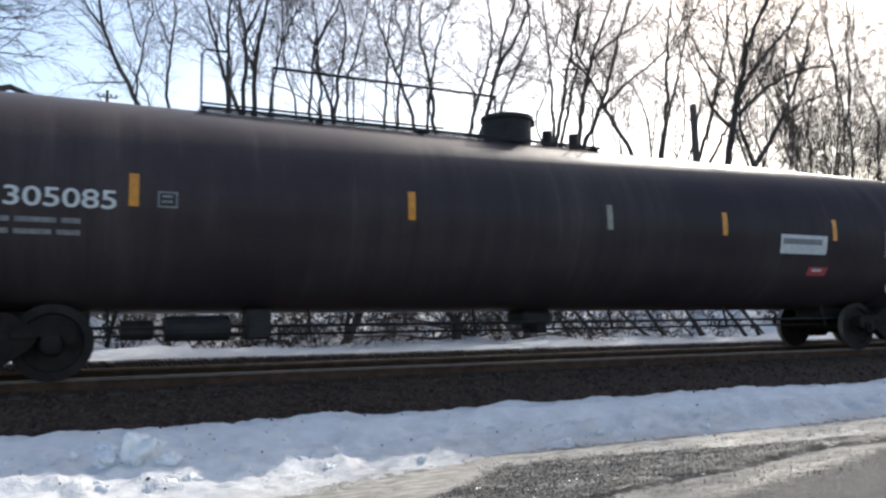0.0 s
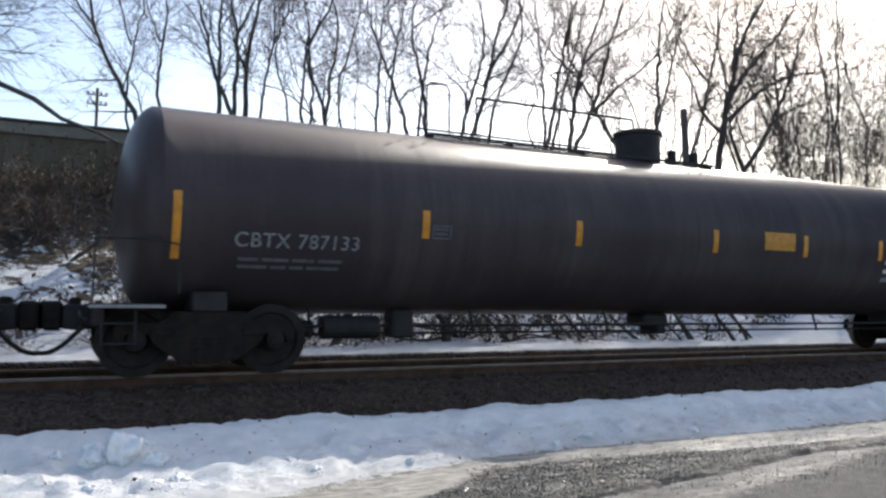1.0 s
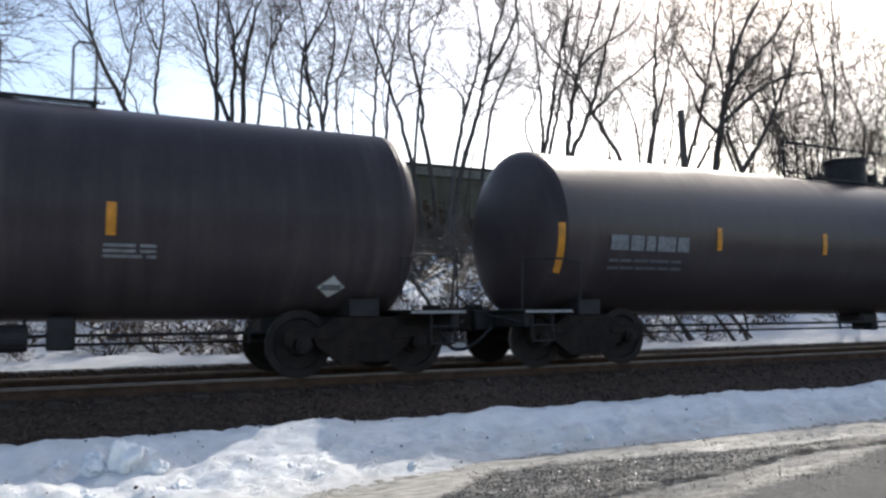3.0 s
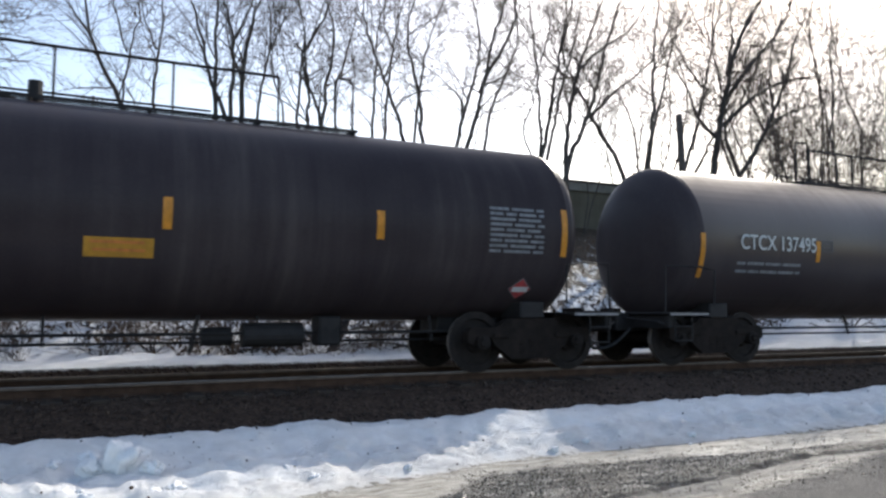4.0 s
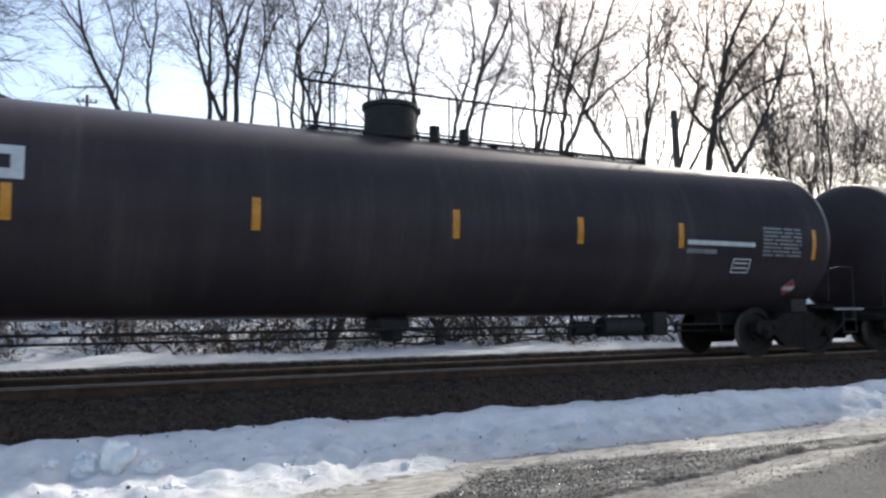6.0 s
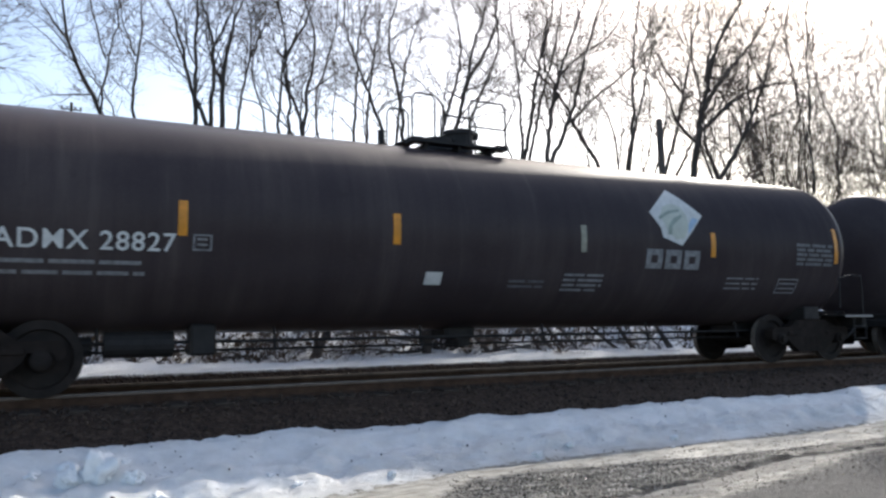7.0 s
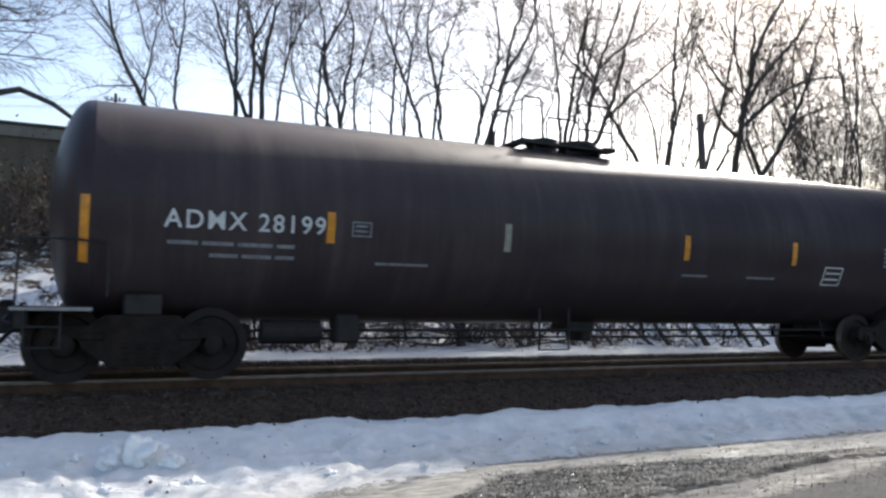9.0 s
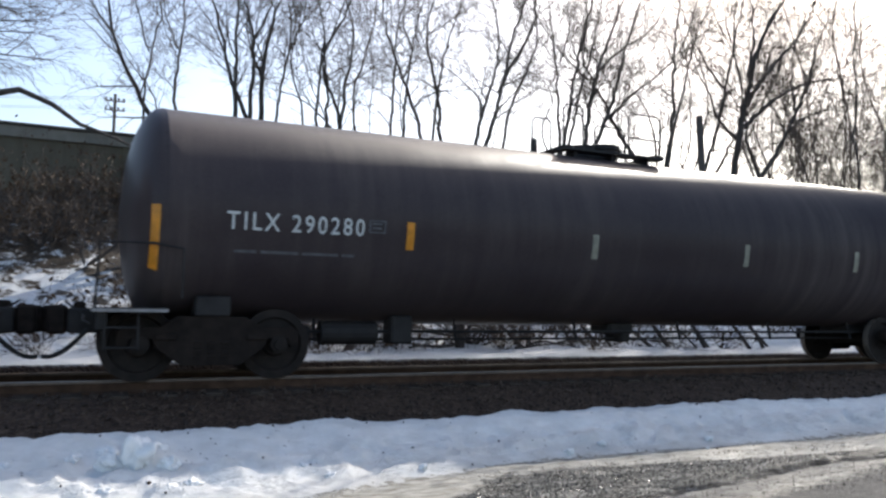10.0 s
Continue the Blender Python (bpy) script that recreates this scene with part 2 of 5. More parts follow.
def tube(v, f, pts, radii, sides=6, cap=True):
    """Appends a tapered tube along pts to the vertex and face lists."""
    base = len(v)
    n = len(pts)
    for i, p in enumerate(pts):
        d = (pts[min(i + 1, n - 1)] - pts[max(i - 1, 0)]).normalized()
        a = d.orthogonal() if i == 0 else a - d * a.dot(d)
        a = a.normalized() if a.length > 1e-5 else d.orthogonal().normalized()
        b = d.cross(a)
        r = radii[i] if isinstance(radii, (list, tuple)) else radii
        for k in range(sides):
            w = 2 * math.pi * k / sides
            v.append(p + a * (r * math.cos(w)) + b * (r * math.sin(w)))
    for i in range(n - 1):
        for k in range(sides):
            k2 = (k + 1) % sides
            f.append((base + i * sides + k, base + i * sides + k2, base + (i + 1) * sides + k2, base + (i + 1) * sides + k))
    if cap:
        f.append(tuple(base + k for k in range(sides))[::-1])
        f.append(tuple(base + (n - 1) * sides + k for k in range(sides)))


def cyl_lists(v, f, c, axis, r, half, sides=20):
    c, axis = Vector(c), Vector(axis)
    tube(v, f, [c - axis * half, c + axis * half], r, sides)


def pipe(name, pts, r, material, parent, label="", sides=8):
    v, f = [], []
    tube(v, f, [Vector(p) for p in pts], r, sides)
    return from_lists(name, v, f, material, parent, label)


def revolve_x(profile, sides=56):
    """A solid of revolution about the x axis from (x, radius) pairs."""
    v, f = [], []
    for x, r in profile:
        for k in range(sides):
            w = 2 * math.pi * k / sides
            v.append((x, r * math.cos(w), r * math.sin(w)))
    for i in range(len(profile) - 1):
        if profile[i] == profile[i + 1]:     # a crease: the rings meet but do not share corners
            continue
        for k in range(sides):
            k2 = (k + 1) % sides
            f.append((i * sides + k, (i + 1) * sides + k, (i + 1) * sides + k2, i * sides + k2))
    f.append(tuple(range(sides)))
    f.append(tuple((len(profile) - 1) * sides + k for k in range(sides))[::-1])
    return v, f


# ---------------------------------------------------------------- ground
PROFILE = [(-400, -0.65), (6.3, -0.645), (6.6, -0.60), (6.9, -0.525), (7.1, -0.475), (7.35, -0.455), (7.6, -0.40), (7.95, -0.325), (8.35, -0.36), (8.8, -0.47), (9.15, -0.46),
           (9.75, -0.20), (10.0, -0.165), (12.72, -0.165), (12.84, -0.10), (12.92, 0.05), (13.3, 0.08), (15.5, 0.13), (17.0, 0.60), (20.0, 2.15),
           (23.3, 4.0), (24.2, 4.25), (40, 4.4), (900, 4.4)]
PY, PZ = [p[0] for p in PROFILE], [p[1] for p in PROFILE]


def bank_foot(x):
    """Where the ploughed bank meets the verge."""
    return min(6.93, max(6.0, 6.30 + 0.32 * (x - 2.0)))


def ground_z(x, y):
    foot = bank_foot(x)
    if y < 7.95:        # the bank narrows where its foot keeps off the road
        y = 6.3 + (y - foot) * 1.65 / (7.95 - foot) if y > foot else y - foot + 6.3
    z = float(np.interp(y, PY, PZ))
    if 6.3 < y < 9.2:       # ploughed snow bank: uneven crest and clods
        w = min(1.0, (y - 6.3) / 0.5, (9.2 - y) / 0.4)
        z += w * (0.075 * noise.noise((x * 0.45, y * 0.5, 3)) + 0.06 * noise.noise((x * 1.7, y * 1.9, 7)) + 0.065 * noise.noise((x * 3.8, y * 4.5, 1)) * (1.0 if y < 7.5 else 0.55) + 0.06 * noise.noise((x * 7.0, y * 11, 5)) * (1.0 if y < 7.4 else 0.35) + (0.03 * abs(noise.noise((x * 6, y * 6, 12))) if x < 3 else 0.0))
    elif 4.6 < y <= 6.3:    # ruts in the verge
        z += 0.02 * noise.noise((x * 0.8, y * 3.5, 2)) + 0.012 * noise.noise((x * 6, y * 8, 4))
        z -= 0.02 * math.exp(-((y - 6.3 + foot - min(5.75, max(4.75, 5.24 + 0.20 * (x - 4.66)))) / 0.10) ** 2)
    elif 9.2 <= y < 12.95:
        z += 0.015 * noise.noise((x * 3, y * 3, 9))
    elif y >= 12.95:
        w = min(1.0, 0.12 + (y - 12.95) / 2.5)
        z += w * (0.16 * noise.noise((x * 0.35, y * 0.35, 4)) + 0.07 * noise.noise((x * 1.3, y * 1.3, 8)) + 0.02 * noise.noise((x * 5, y * 5, 2)))
    return z


def build_ground():
    xs = [-700, -300, -120, -60, -30, -18, -11, -7] + list(np.arange(-5, -1.5, 0.1)) + list(np.arange(-1.5, 11, 0.06)) + list(np.arange(11, 16, 0.1)) + list(np.arange(16, 45, 0.35)) + [48, 55, 70, 100, 160, 300, 700]
    ys = [-400, -150, -60, -20, -8, -3, 0, 2, 3, 4, 4.5] + list(np.arange(4.7, 6.4, 0.075)) + list(np.arange(6.4, 8.4, 0.05)) + list(np.arange(8.4, 9.4, 0.075)) + list(np.arange(9.4, 12.7, 0.15)) + [12.72, 12.78, 12.84, 12.88, 12.92, 12.97, 13.05, 13.2, 13.4, 13.7] + list(np.arange(14.0, 26, 0.3)) + [27, 30, 36, 50, 80, 150, 300, 800]
    v = [(float(x), float(y), ground_z(float(x), float(y))) for y in ys for x in xs]
    nx = len(xs)
    f = [(j * nx + i, j * nx + i + 1, (j + 1) * nx + i + 1, (j + 1) * nx + i) for j in range(len(ys) - 1) for i in range(nx - 1)]
    g = from_lists("ground", v, f, "ground", smooth=True)
    tagged(g, "snowy ground with wet road, gravel verge and dark ballast", "ground", kind="structure")


def scatter(name, n, x0, x1, y0, y1, s0, s1, material, label, category, lift=0.3, seed=1, dense=None):
    """Many small angular stones or clods as one mesh."""
    rng = random.Random(seed)
    shape = [(1, 0, 0), (-1, 0, 0), (0, 1, 0), (0, -1, 0), (0, 0, 1), (0, 0, -1)]
    tri = [(0, 2, 4), (2, 1, 4), (1, 3, 4), (3, 0, 4), (2, 0, 5), (1, 2, 5), (3, 1, 5), (0, 3, 5)]
    v, f = [], []
    for i in range(n):
        x, y = rng.uniform(x0, x1), rng.uniform(y0, y1)
        if dense and rng.random() > dense(x, y):
            continue
        s = s0 + (s1 - s0) * rng.random() ** 2.5
        m = Euler((rng.uniform(0, 6), rng.uniform(0, 6), rng.uniform(0, 6))).to_matrix()
        z = ground_z(x, y) + s * lift
        b = len(v)
        for q in shape:
            w = m @ Vector((q[0] * s * rng.uniform(0.7, 1.2), q[1] * s * rng.uniform(0.6, 1.0), q[2] * s * rng.uniform(0.5, 0.9)))
            v.append((x + w.x, y + w.y, z + w.z))
        f += [tuple(b + k for k in t) for t in tri]
    ob = from_lists(name, v, f, material)
    return tagged(ob, label, category, kind="stuff")


RAIL_Y = (10.473, 11.973)
TRACK_Y = 11.223


def build_track():
    track = thing("railway_track", pose(0, TRACK_Y, 0), "single railway track with rusty rails on dark timber ties", "railway track")
    track["kind"] = "structure"
    prof = [(-0.07, -0.165), (0.07, -0.165), (0.07, -0.15), (0.012, -0.13), (0.012, -0.045), (0.036, -0.035), (0.036, -0.006), (0.028, 0.0),
            (-0.028, 0.0), (-0.036, -0.006), (-0.036, -0.035), (-0.012, -0.045), (-0.012, -0.13), (-0.07, -0.15)]
    n = len(prof)
    for ry in RAIL_Y:
        # the lit line along the near rail is put into its head colour
        paler = ry == RAIL_Y[0]
        v = [(x, ry - TRACK_Y + a, z) for x in (-250.0, 400.0) for a, z in prof]
        f = [(k, (k + 1) % n, n + (k + 1) % n, n + k) for k in range(n)] + [tuple(range(n))[::-1], tuple(range(n, 2 * n))]
        ob = from_lists("rail", v, f, "rail", track, "rusty steel rail with a worn head")
        ob.data.materials.append(MAT["tread" if paler else "dull_head"])
        ob.data.materials.append(MAT["dull_head"])
        for p in ob.data.polygons:
            if p.center.z > -0.04 and abs(p.normal.x) < 0.5:
                p.material_index = 1 if p.center.z > -0.008 else 2
    bm = bmesh.new()
    box(bm, -0.115, 0.115, -1.3, 1.3, -0.32, -0.145, 0.012)
    first = part("tie", bm, "tie", track)
    first.location = (-6, 0, 0)
    rng = random.Random(4)
    for i in range(1, 88):
        o = new("tie", first.data)
        o.parent = track
        o.matrix_basis = pose(-6 + i * 0.54 + rng.uniform(-0.02, 0.02), rng.uniform(-0.04, 0.04), rng.uniform(-0.008, 0.004), 0, 0, rng.uniform(-1, 1))


def build_snow_bits():
    rng = random.Random(11)

    def clod(name, x, y, s, lab, seed, sink=0.4, flat=0.7):
        bm = bmesh.new()
        bmesh.ops.create_icosphere(bm, subdivisions=4, radius=1)
        for q in bm.verts:
            n = q.co.copy()
            k = 1 + 0.55 * noise.noise(n * 1.3 + Vector((seed, 0, 0))) + 0.32 * noise.noise(n * 3.2 + Vector((0, seed, 0))) + 0.16 * noise.noise(n * 8 + Vector((0, 0, seed)))
            q.co = Vector((n.x * s * k, n.y * s * 0.8 * k, n.z * s * flat * k))
        ob = part(name, bm, "snow", None, "", True, pose(x, y, ground_z(x, y) + s * (flat - sink), 0, 0, rng.uniform(0, 360)))
        tagged(ob, lab, "snow clod", "clods on the bank")
    clod("snow_clod", 0.50, 7.35, 0.165, "large rough clod of ploughed snow on the bank", 3, 0.78, 1.05)
    clod("snow_clod", 0.28, 7.3, 0.10, "small clod of ploughed snow on the bank", 8)
    clod("snow_clod", 0.75, 7.22, 0.09, "small clod of ploughed snow on the bank", 5)
    for i in range(8):
        clod("snow_clod", rng.uniform(-0.5, 11), rng.uniform(6.7, 7.5), rng.uniform(0.025, 0.06), "small clod of ploughed snow on the bank", 20 + i, 0.7)
    for i in range(10):
        clod("snow_clod", rng.uniform(-0.8, 3.0), rng.uniform(6.65, 7.7), rng.uniform(0.04, 0.11), "crumbled lump of ploughed snow in the bank", 80 + i, 0.95, 0.6)
    for x, s in ((1.22, 0.09), (2.83, 0.09), (1.75, 0.05), (5.6, 0.06), (-0.5, 0.06), (8.3, 0.08)):
        clod("snow_patch", x, 12.5, s, "little patch of old snow on the ballast", 50 + x, 0.3, 0.35)


# ---------------------------------------------------------------- wall, post and poles behind the track
def build_wall():
    w = thing("retaining_wall", pose(0, 24.0, 0), "long weathered tan concrete wall with a pale cap band", "wall")
    w["kind"] = "structure"
    bm = bmesh.new()
    box(bm, -40, 26, 0.0, 0.3, 2.6, 5.62)
    part("wall_body", bm, "wall", w)
    bm = bmesh.new()
    box(bm, -40.1, 26.1, -0.10, 0.4, 5.62, 6.0, 0.02)
    part("cap_band", bm, "cap", w, "pale concrete cap")
    bm = bmesh.new()
    box(bm, -40.15, 26.15, -0.16, 0.46, 5.94, 6.03, 0.015)
    part("coping", bm, "joint", w, "dark coping edge")
    x = -39.0
    while x < 26:
        bm = bmesh.new()
        box(bm, x - 0.14, x + 0.14, -0.06, 0.0, 2.8, 5.62, 0.015)
        part("pilaster", bm, "wall", w)
        x += 4.0


def build_posts():
    v, f = [], []
    x, y = 21.2, 22.0
    tube(v, f, [Vector((0.03, 0, -0.4)), Vector((0, 0, 2.5)), Vector((-0.12, 0, 5.3))], [0.16, 0.14, 0.125], 12)
    o = from_lists("timber_post", v, f, "pole", smooth=True)
    o.matrix_basis = pose(x, y, ground_z(x, y))
    tagged(o, "plain grey timber post cut off square on the slope", "post")
    p = thing("utility_pole", pose(1.75, 70, 4.4), "distant grey utility pole with crossarms and wires", "utility pole")
    pipe("pole", [(0, 0, -0.2), (0, 0, 14.9)], 0.13, "pole", p)
    for z in (14.3, 13.5):
        bm = bmesh.new()
        box(bm, -0.8, 0.8, -0.06, 0.06, z - 0.05, z + 0.05)
        part("crossarm", bm, "pole", p)
        for dx in (-0.7, -0.3, 0.3, 0.7):
            pipe("insulator", [(dx, 0, z + 0.07), (dx, 0, z + 0.3)], 0.07, "pole", p, "", 6)
    for z, dx in ((14.6, -0.7), (14.6, 0.7), (13.8, -0.7), (13.8, 0.7)):
        pts = [(dx + s * 40 * t, 0.3 * 40 * t * s, z - 5.0 * t * (1 - t) * 0.5) for s in (1,) for t in np.linspace(0, 1, 9)]
        pts = [(dx - 45 * t, 6 * t, z - 2.5 * t * (1 - t) * 2) for t in np.linspace(1, 0, 9)] + pts[1:]
        pipe("wire", pts, 0.013, "hose", p, "", 4)


# ---------------------------------------------------------------- bare trees
def grow(acc, p, d, r, length, depth, rng, up=0.10, wiggle=0.16, kids=(7, 5, 3), spread=(28, 52)):
    """One limb and, from it, its side limbs; acc[depth] collects the tubes."""
    n = max(3, int(length / (0.55, 0.42, 0.28, 0.2)[depth]))
    step = length / n
    pts, rad, dirs = [p.copy()], [r], []
    d = d.normalized()
    d0 = d.copy()
    end = (0.22, 0.25, 0.4, 0.6)[depth]
    for i in range(n):
        d0 = (d0 + Vector((0, 0, up * 0.12))).normalized()
        d = (d * 0.78 + d0 * 0.22 + Vector((rng.gauss(0, wiggle), rng.gauss(0, wiggle), rng.gauss(0, wiggle * 0.5)))).normalized()
        p = p + d * step
        pts.append(p.copy())
        rad.append(r * (1 - (1 - end) * (i + 1) / n))
        dirs.append(d.copy())
    v, f = acc[min(depth, 2)]
    tube(v, f, pts, rad, (8, 5, 4, 3)[depth], depth == 0)
    if depth >= 3:
        return
    k = kids[depth]
    lo = 0.28 if depth == 0 else 0.15
    for j in range(k):
        t = lo + (0.99 - lo) * (j + rng.random() * 0.8) / k
        i = min(n - 1, int(t * n))
        base, dd, rr = pts[i + 1], dirs[i], rad[i + 1]
        a = radians(rng.uniform(*spread)) * (1.15 if depth == 0 else 1.0)
        side = dd.orthogonal().normalized()
        side.rotate(Matrix.Rotation(rng.uniform(0, 2 * math.pi), 3, dd))
        cd = dd * math.cos(a) + side * math.sin(a)
        cl = length * rng.uniform(0.22, 0.52) * (1.2 - 0.65 * t)
        grow(acc, base, cd, max(0.005, min(0.055, rr * rng.uniform(0.35, 0.72))), max(0.45, cl), depth + 1, rng, up * 1.5, wiggle * 1.25, kids, spread)


def finish_plant(name, m, stems, acc, label, category, group, twig_label):
    """One plant: each stem a trunk of its own, and a crown of limbs and twigs."""
    t = thing(name, m, label, category, group)
    for v, f in stems:
        from_lists("trunk", v, f, "bark", t, smooth=True)
    v, f = list(acc[1][0]), list(acc[1][1])
    n, b = len(f), len(v)
    v += acc[2][0]
    f += [tuple(b + k for k in q) for q in acc[2][1]]
    ob = from_lists("crown", v, f, "bark", t, twig_label)
    ob.data.materials.append(MAT["twig"])
    for q in ob.data.polygons[n:]:
        q.material_index = 1
    ob["kind"] = "stuff"
    return t


def tree(x, y, stems, seed, label, kids=(11, 7, 6), wiggle=0.12, spread=(20, 58)):
    """stems: (lean in x, radius, height) rows, all from one foot."""
    rng = random.Random(seed)
    acc, trunks = [([], []), ([], []), ([], [])], []
    for i, (lx, r, hgt) in enumerate(stems):
        off = Vector((0.14 * i, rng.uniform(-0.1, 0.1), 0))
        acc[0] = ([], [])
        grow(acc, off + Vector((0, 0, -0.3)), Vector((lx, rng.uniform(-0.1, 0.1), 1)), r * 1.12, hgt, 0, rng, 0.10, wiggle, kids, spread)
        trunks.append(acc[0])
    return finish_plant("tree", pose(x, y, ground_z(x, y)), trunks, acc, label, "tree", "bare trees on the bank", "bare limbs and fine twigs")


def bank_tree(x, y, label, stems, forks):
    """A tree of bowed stems. Rows: foot of the clear stem (x off the tree's middle, height), run to its top (dx, dz), bow, sway, radius; forks leave a stem at height."""
    rng = random.Random(int(x * 100))
    gz = ground_z(x, y)
    acc, trunks = [([], []), ([], []), ([], [])], []
    for k, (ox, z0, dx, dz, bow, sway, r) in enumerate(stems + forks):
        r *= 1.22
        ln = math.hypot(dx, dz)
        n = max(6, int(ln / 0.28))
        side = Vector((dz, 0, -dx)) / ln
        dy, rooted = rng.uniform(-0.35, 0.35), k < len(stems)
        pts = []
        for i in range(n + 1):
            t = i / n
            p = Vector((ox + dx * t, dy * t, z0 - gz + dz * t)) + side * (bow * 4 * t * (1 - t) + sway * math.sin(2 * math.pi * t))
            pts.append(p + Vector((rng.gauss(0, 0.022), rng.gauss(0, 0.03), 0)) * (i > 0))
        start = len(pts)
        if rooted:      # down to the ground, ever more upright
            d = (pts[0] - pts[1]).normalized()
            p = pts[0]
            while p.z > -0.35:
                d = (d * 0.86 + Vector((0, 0, -0.14))).normalized()
                if d.z > -0.5:
                    d = Vector((d.x, d.y, -0.5)).normalized()
                p = p + d * 0.4
                pts.insert(0, p)
        m = len(pts)
        foot = m - start
        rad = [r * (1.0 + 0.45 * (foot - i) / max(1, foot)) if i < foot else r * (1 - 0.62 * (i - foot) / start) for i in range(m)]
        if rooted:
            one = ([], [])
            tube(*one, pts, rad, 8)
            trunks.append(one)
        else:
            tube(*acc[1], pts, rad, 6, False)
        # the leader goes on out of sight, and limbs leave the stem all the way up
        grow(acc, pts[-1], pts[-1] - pts[-3], rad[-1], rng.uniform(2.0, 3.4), 1, rng, 0.2, 0.13, (7, 7, 6), (18, 48))
        limbs = int(ln * (2.7 if rooted else 2.2))
        for j in range(limbs):
            t = 0.12 + 0.88 * ((j + rng.random()) / limbs) ** 0.8
            i = min(m - 2, foot + int(t * (start - 1)))
            dd = (pts[i + 1] - pts[i]).normalized()
            a = radians(rng.uniform(22, 62))
            out = dd.orthogonal().normalized()
            out.rotate(Matrix.Rotation(rng.uniform(0, 2 * math.pi), 3, dd))
            grow(acc, pts[i], dd * math.cos(a) + out * math.sin(a), min(0.032, max(0.010, rad[i] * rng.uniform(0.25, 0.55))),
                 rng.uniform(0.7, 1.9) * (0.7 + 0.8 * t), 1, rng, 0.22, 0.15, (7, 7, 5), (22, 55))
    return finish_plant("tree", pose(x, y, gz), trunks, acc, label, "tree", "bare trees on the bank", "bare limbs and fine twigs")


def build_trees():
    tall = "tall bare leafless tree with dark forked trunk on snowy slope"
    thin = "slender bare leafless tree on the snowy slope"
    bank_tree(1.51, 22.0, tall, [(0.16, 5.60, -1.38, 3.57, -0.15, 0.06, 0.061), (-0.16, 5.62, 0.27, 3.81, -0.15, -0.06, 0.030)],
              [(-0.97, 8.01, -0.74, 1.07, 0.05, 0.00, 0.030), (-0.16, 7.95, -0.44, 1.34, -0.01, 0.00, 0.023), (0.23, 5.66, -0.42, 1.58, 0.08, 0.00, 0.023)])
    bank_tree(2.24, 22.6, thin, [(0.00, 6.24, -0.01, 3.52, -0.07, -0.08, 0.040)],
              [(-0.09, 8.35, -0.44, 1.32, -0.04, 0.00, 0.024)])
    bank_tree(3.81, 21.6, tall, [(-0.18, 6.22, -0.00, 3.43, -0.02, 0.01, 0.055), (0.18, 6.22, -1.04, 3.30, -0.10, -0.04, 0.055)],
              [(-0.54, 8.12, -0.54, 1.04, 0.04, 0.00, 0.024)])
    bank_tree(4.26, 21.9, tall, [(-0.16, 6.31, -0.34, 3.48, 0.20, -0.05, 0.056), (0.16, 6.34, 0.45, 3.65, -0.17, -0.00, 0.065)],
              [(0.15, 7.73, -0.31, 0.95, -0.03, 0.00, 0.041), (-0.14, 8.65, 0.55, 1.31, 0.01, 0.00, 0.040)])
    bank_tree(5.34, 22.3, thin, [(-0.41, 6.42, 0.27, 3.78, 0.14, -0.07, 0.037), (0.41, 6.45, -0.49, 2.12, -0.00, 0.07, 0.030)],
              [(-0.05, 8.74, 0.35, 1.54, 0.14, 0.00, 0.025), (1.28, 6.49, -1.56, 0.85, 0.19, -0.04, 0.026)])
    bank_tree(6.44, 21.7, tall, [(-0.41, 6.28, -0.02, 3.85, 0.07, -0.07, 0.041), (-0.16, 6.30, -0.18, 3.15, 0.07, 0.03, 0.042), (0.29, 6.25, -0.33, 2.74, -0.19, 0.14, 0.050), (0.29, 6.25, 0.14, 4.04, 0.20, -0.10, 0.050)],
              [(-0.23, 8.70, 0.78, 1.62, 0.05, 0.00, 0.042)])
    bank_tree(7.55, 22.7, thin, [(0.00, 6.55, 0.68, 4.37, -0.16, -0.14, 0.035)],
              [])
    bank_tree(8.87, 21.8, tall, [(-0.49, 6.30, 0.35, 4.37, -0.13, 0.05, 0.043), (-0.08, 6.35, 0.60, 4.45, -0.12, -0.01, 0.044), (0.57, 6.27, -1.49, 3.72, 0.01, 0.04, 0.053)],
              [(0.21, 9.18, -0.16, 1.53, -0.16, 0.00, 0.027)])
    bank_tree(10.20, 22.2, tall, [(0.05, 6.58, -0.41, 4.45, -0.20, 0.14, 0.055), (-0.05, 8.06, 0.89, 3.19, -0.10, -0.00, 0.037)],
              [(-0.94, 7.36, 1.30, 0.72, -0.20, 0.00, 0.027)])
    bank_tree(11.65, 21.5, tall, [(-0.47, 6.35, 0.81, 4.63, 0.29, -0.10, 0.054), (-0.08, 6.39, 1.27, 4.94, 0.00, 0.06, 0.064), (0.55, 6.41, 1.20, 5.02, 0.26, -0.21, 0.046)],
              [(0.37, 8.12, 1.20, 3.28, 0.20, -0.10, 0.056), (-0.28, 7.29, -0.59, 0.85, 0.16, 0.00, 0.036)])
    bank_tree(14.74, 22.8, thin, [(0.00, 6.72, -0.91, 2.64, 0.42, -0.33, 0.030)],
              [])
    bank_tree(14.86, 22.0, tall, [(-0.17, 6.56, -0.28, 5.25, 0.11, -0.00, 0.049), (-0.05, 6.57, 1.25, 5.54, -0.12, 0.06, 0.059), (0.21, 6.74, 1.47, 5.47, 0.01, -0.01, 0.049)],
              [(-0.14, 9.72, 0.25, 2.19, 0.17, 0.00, 0.030)])
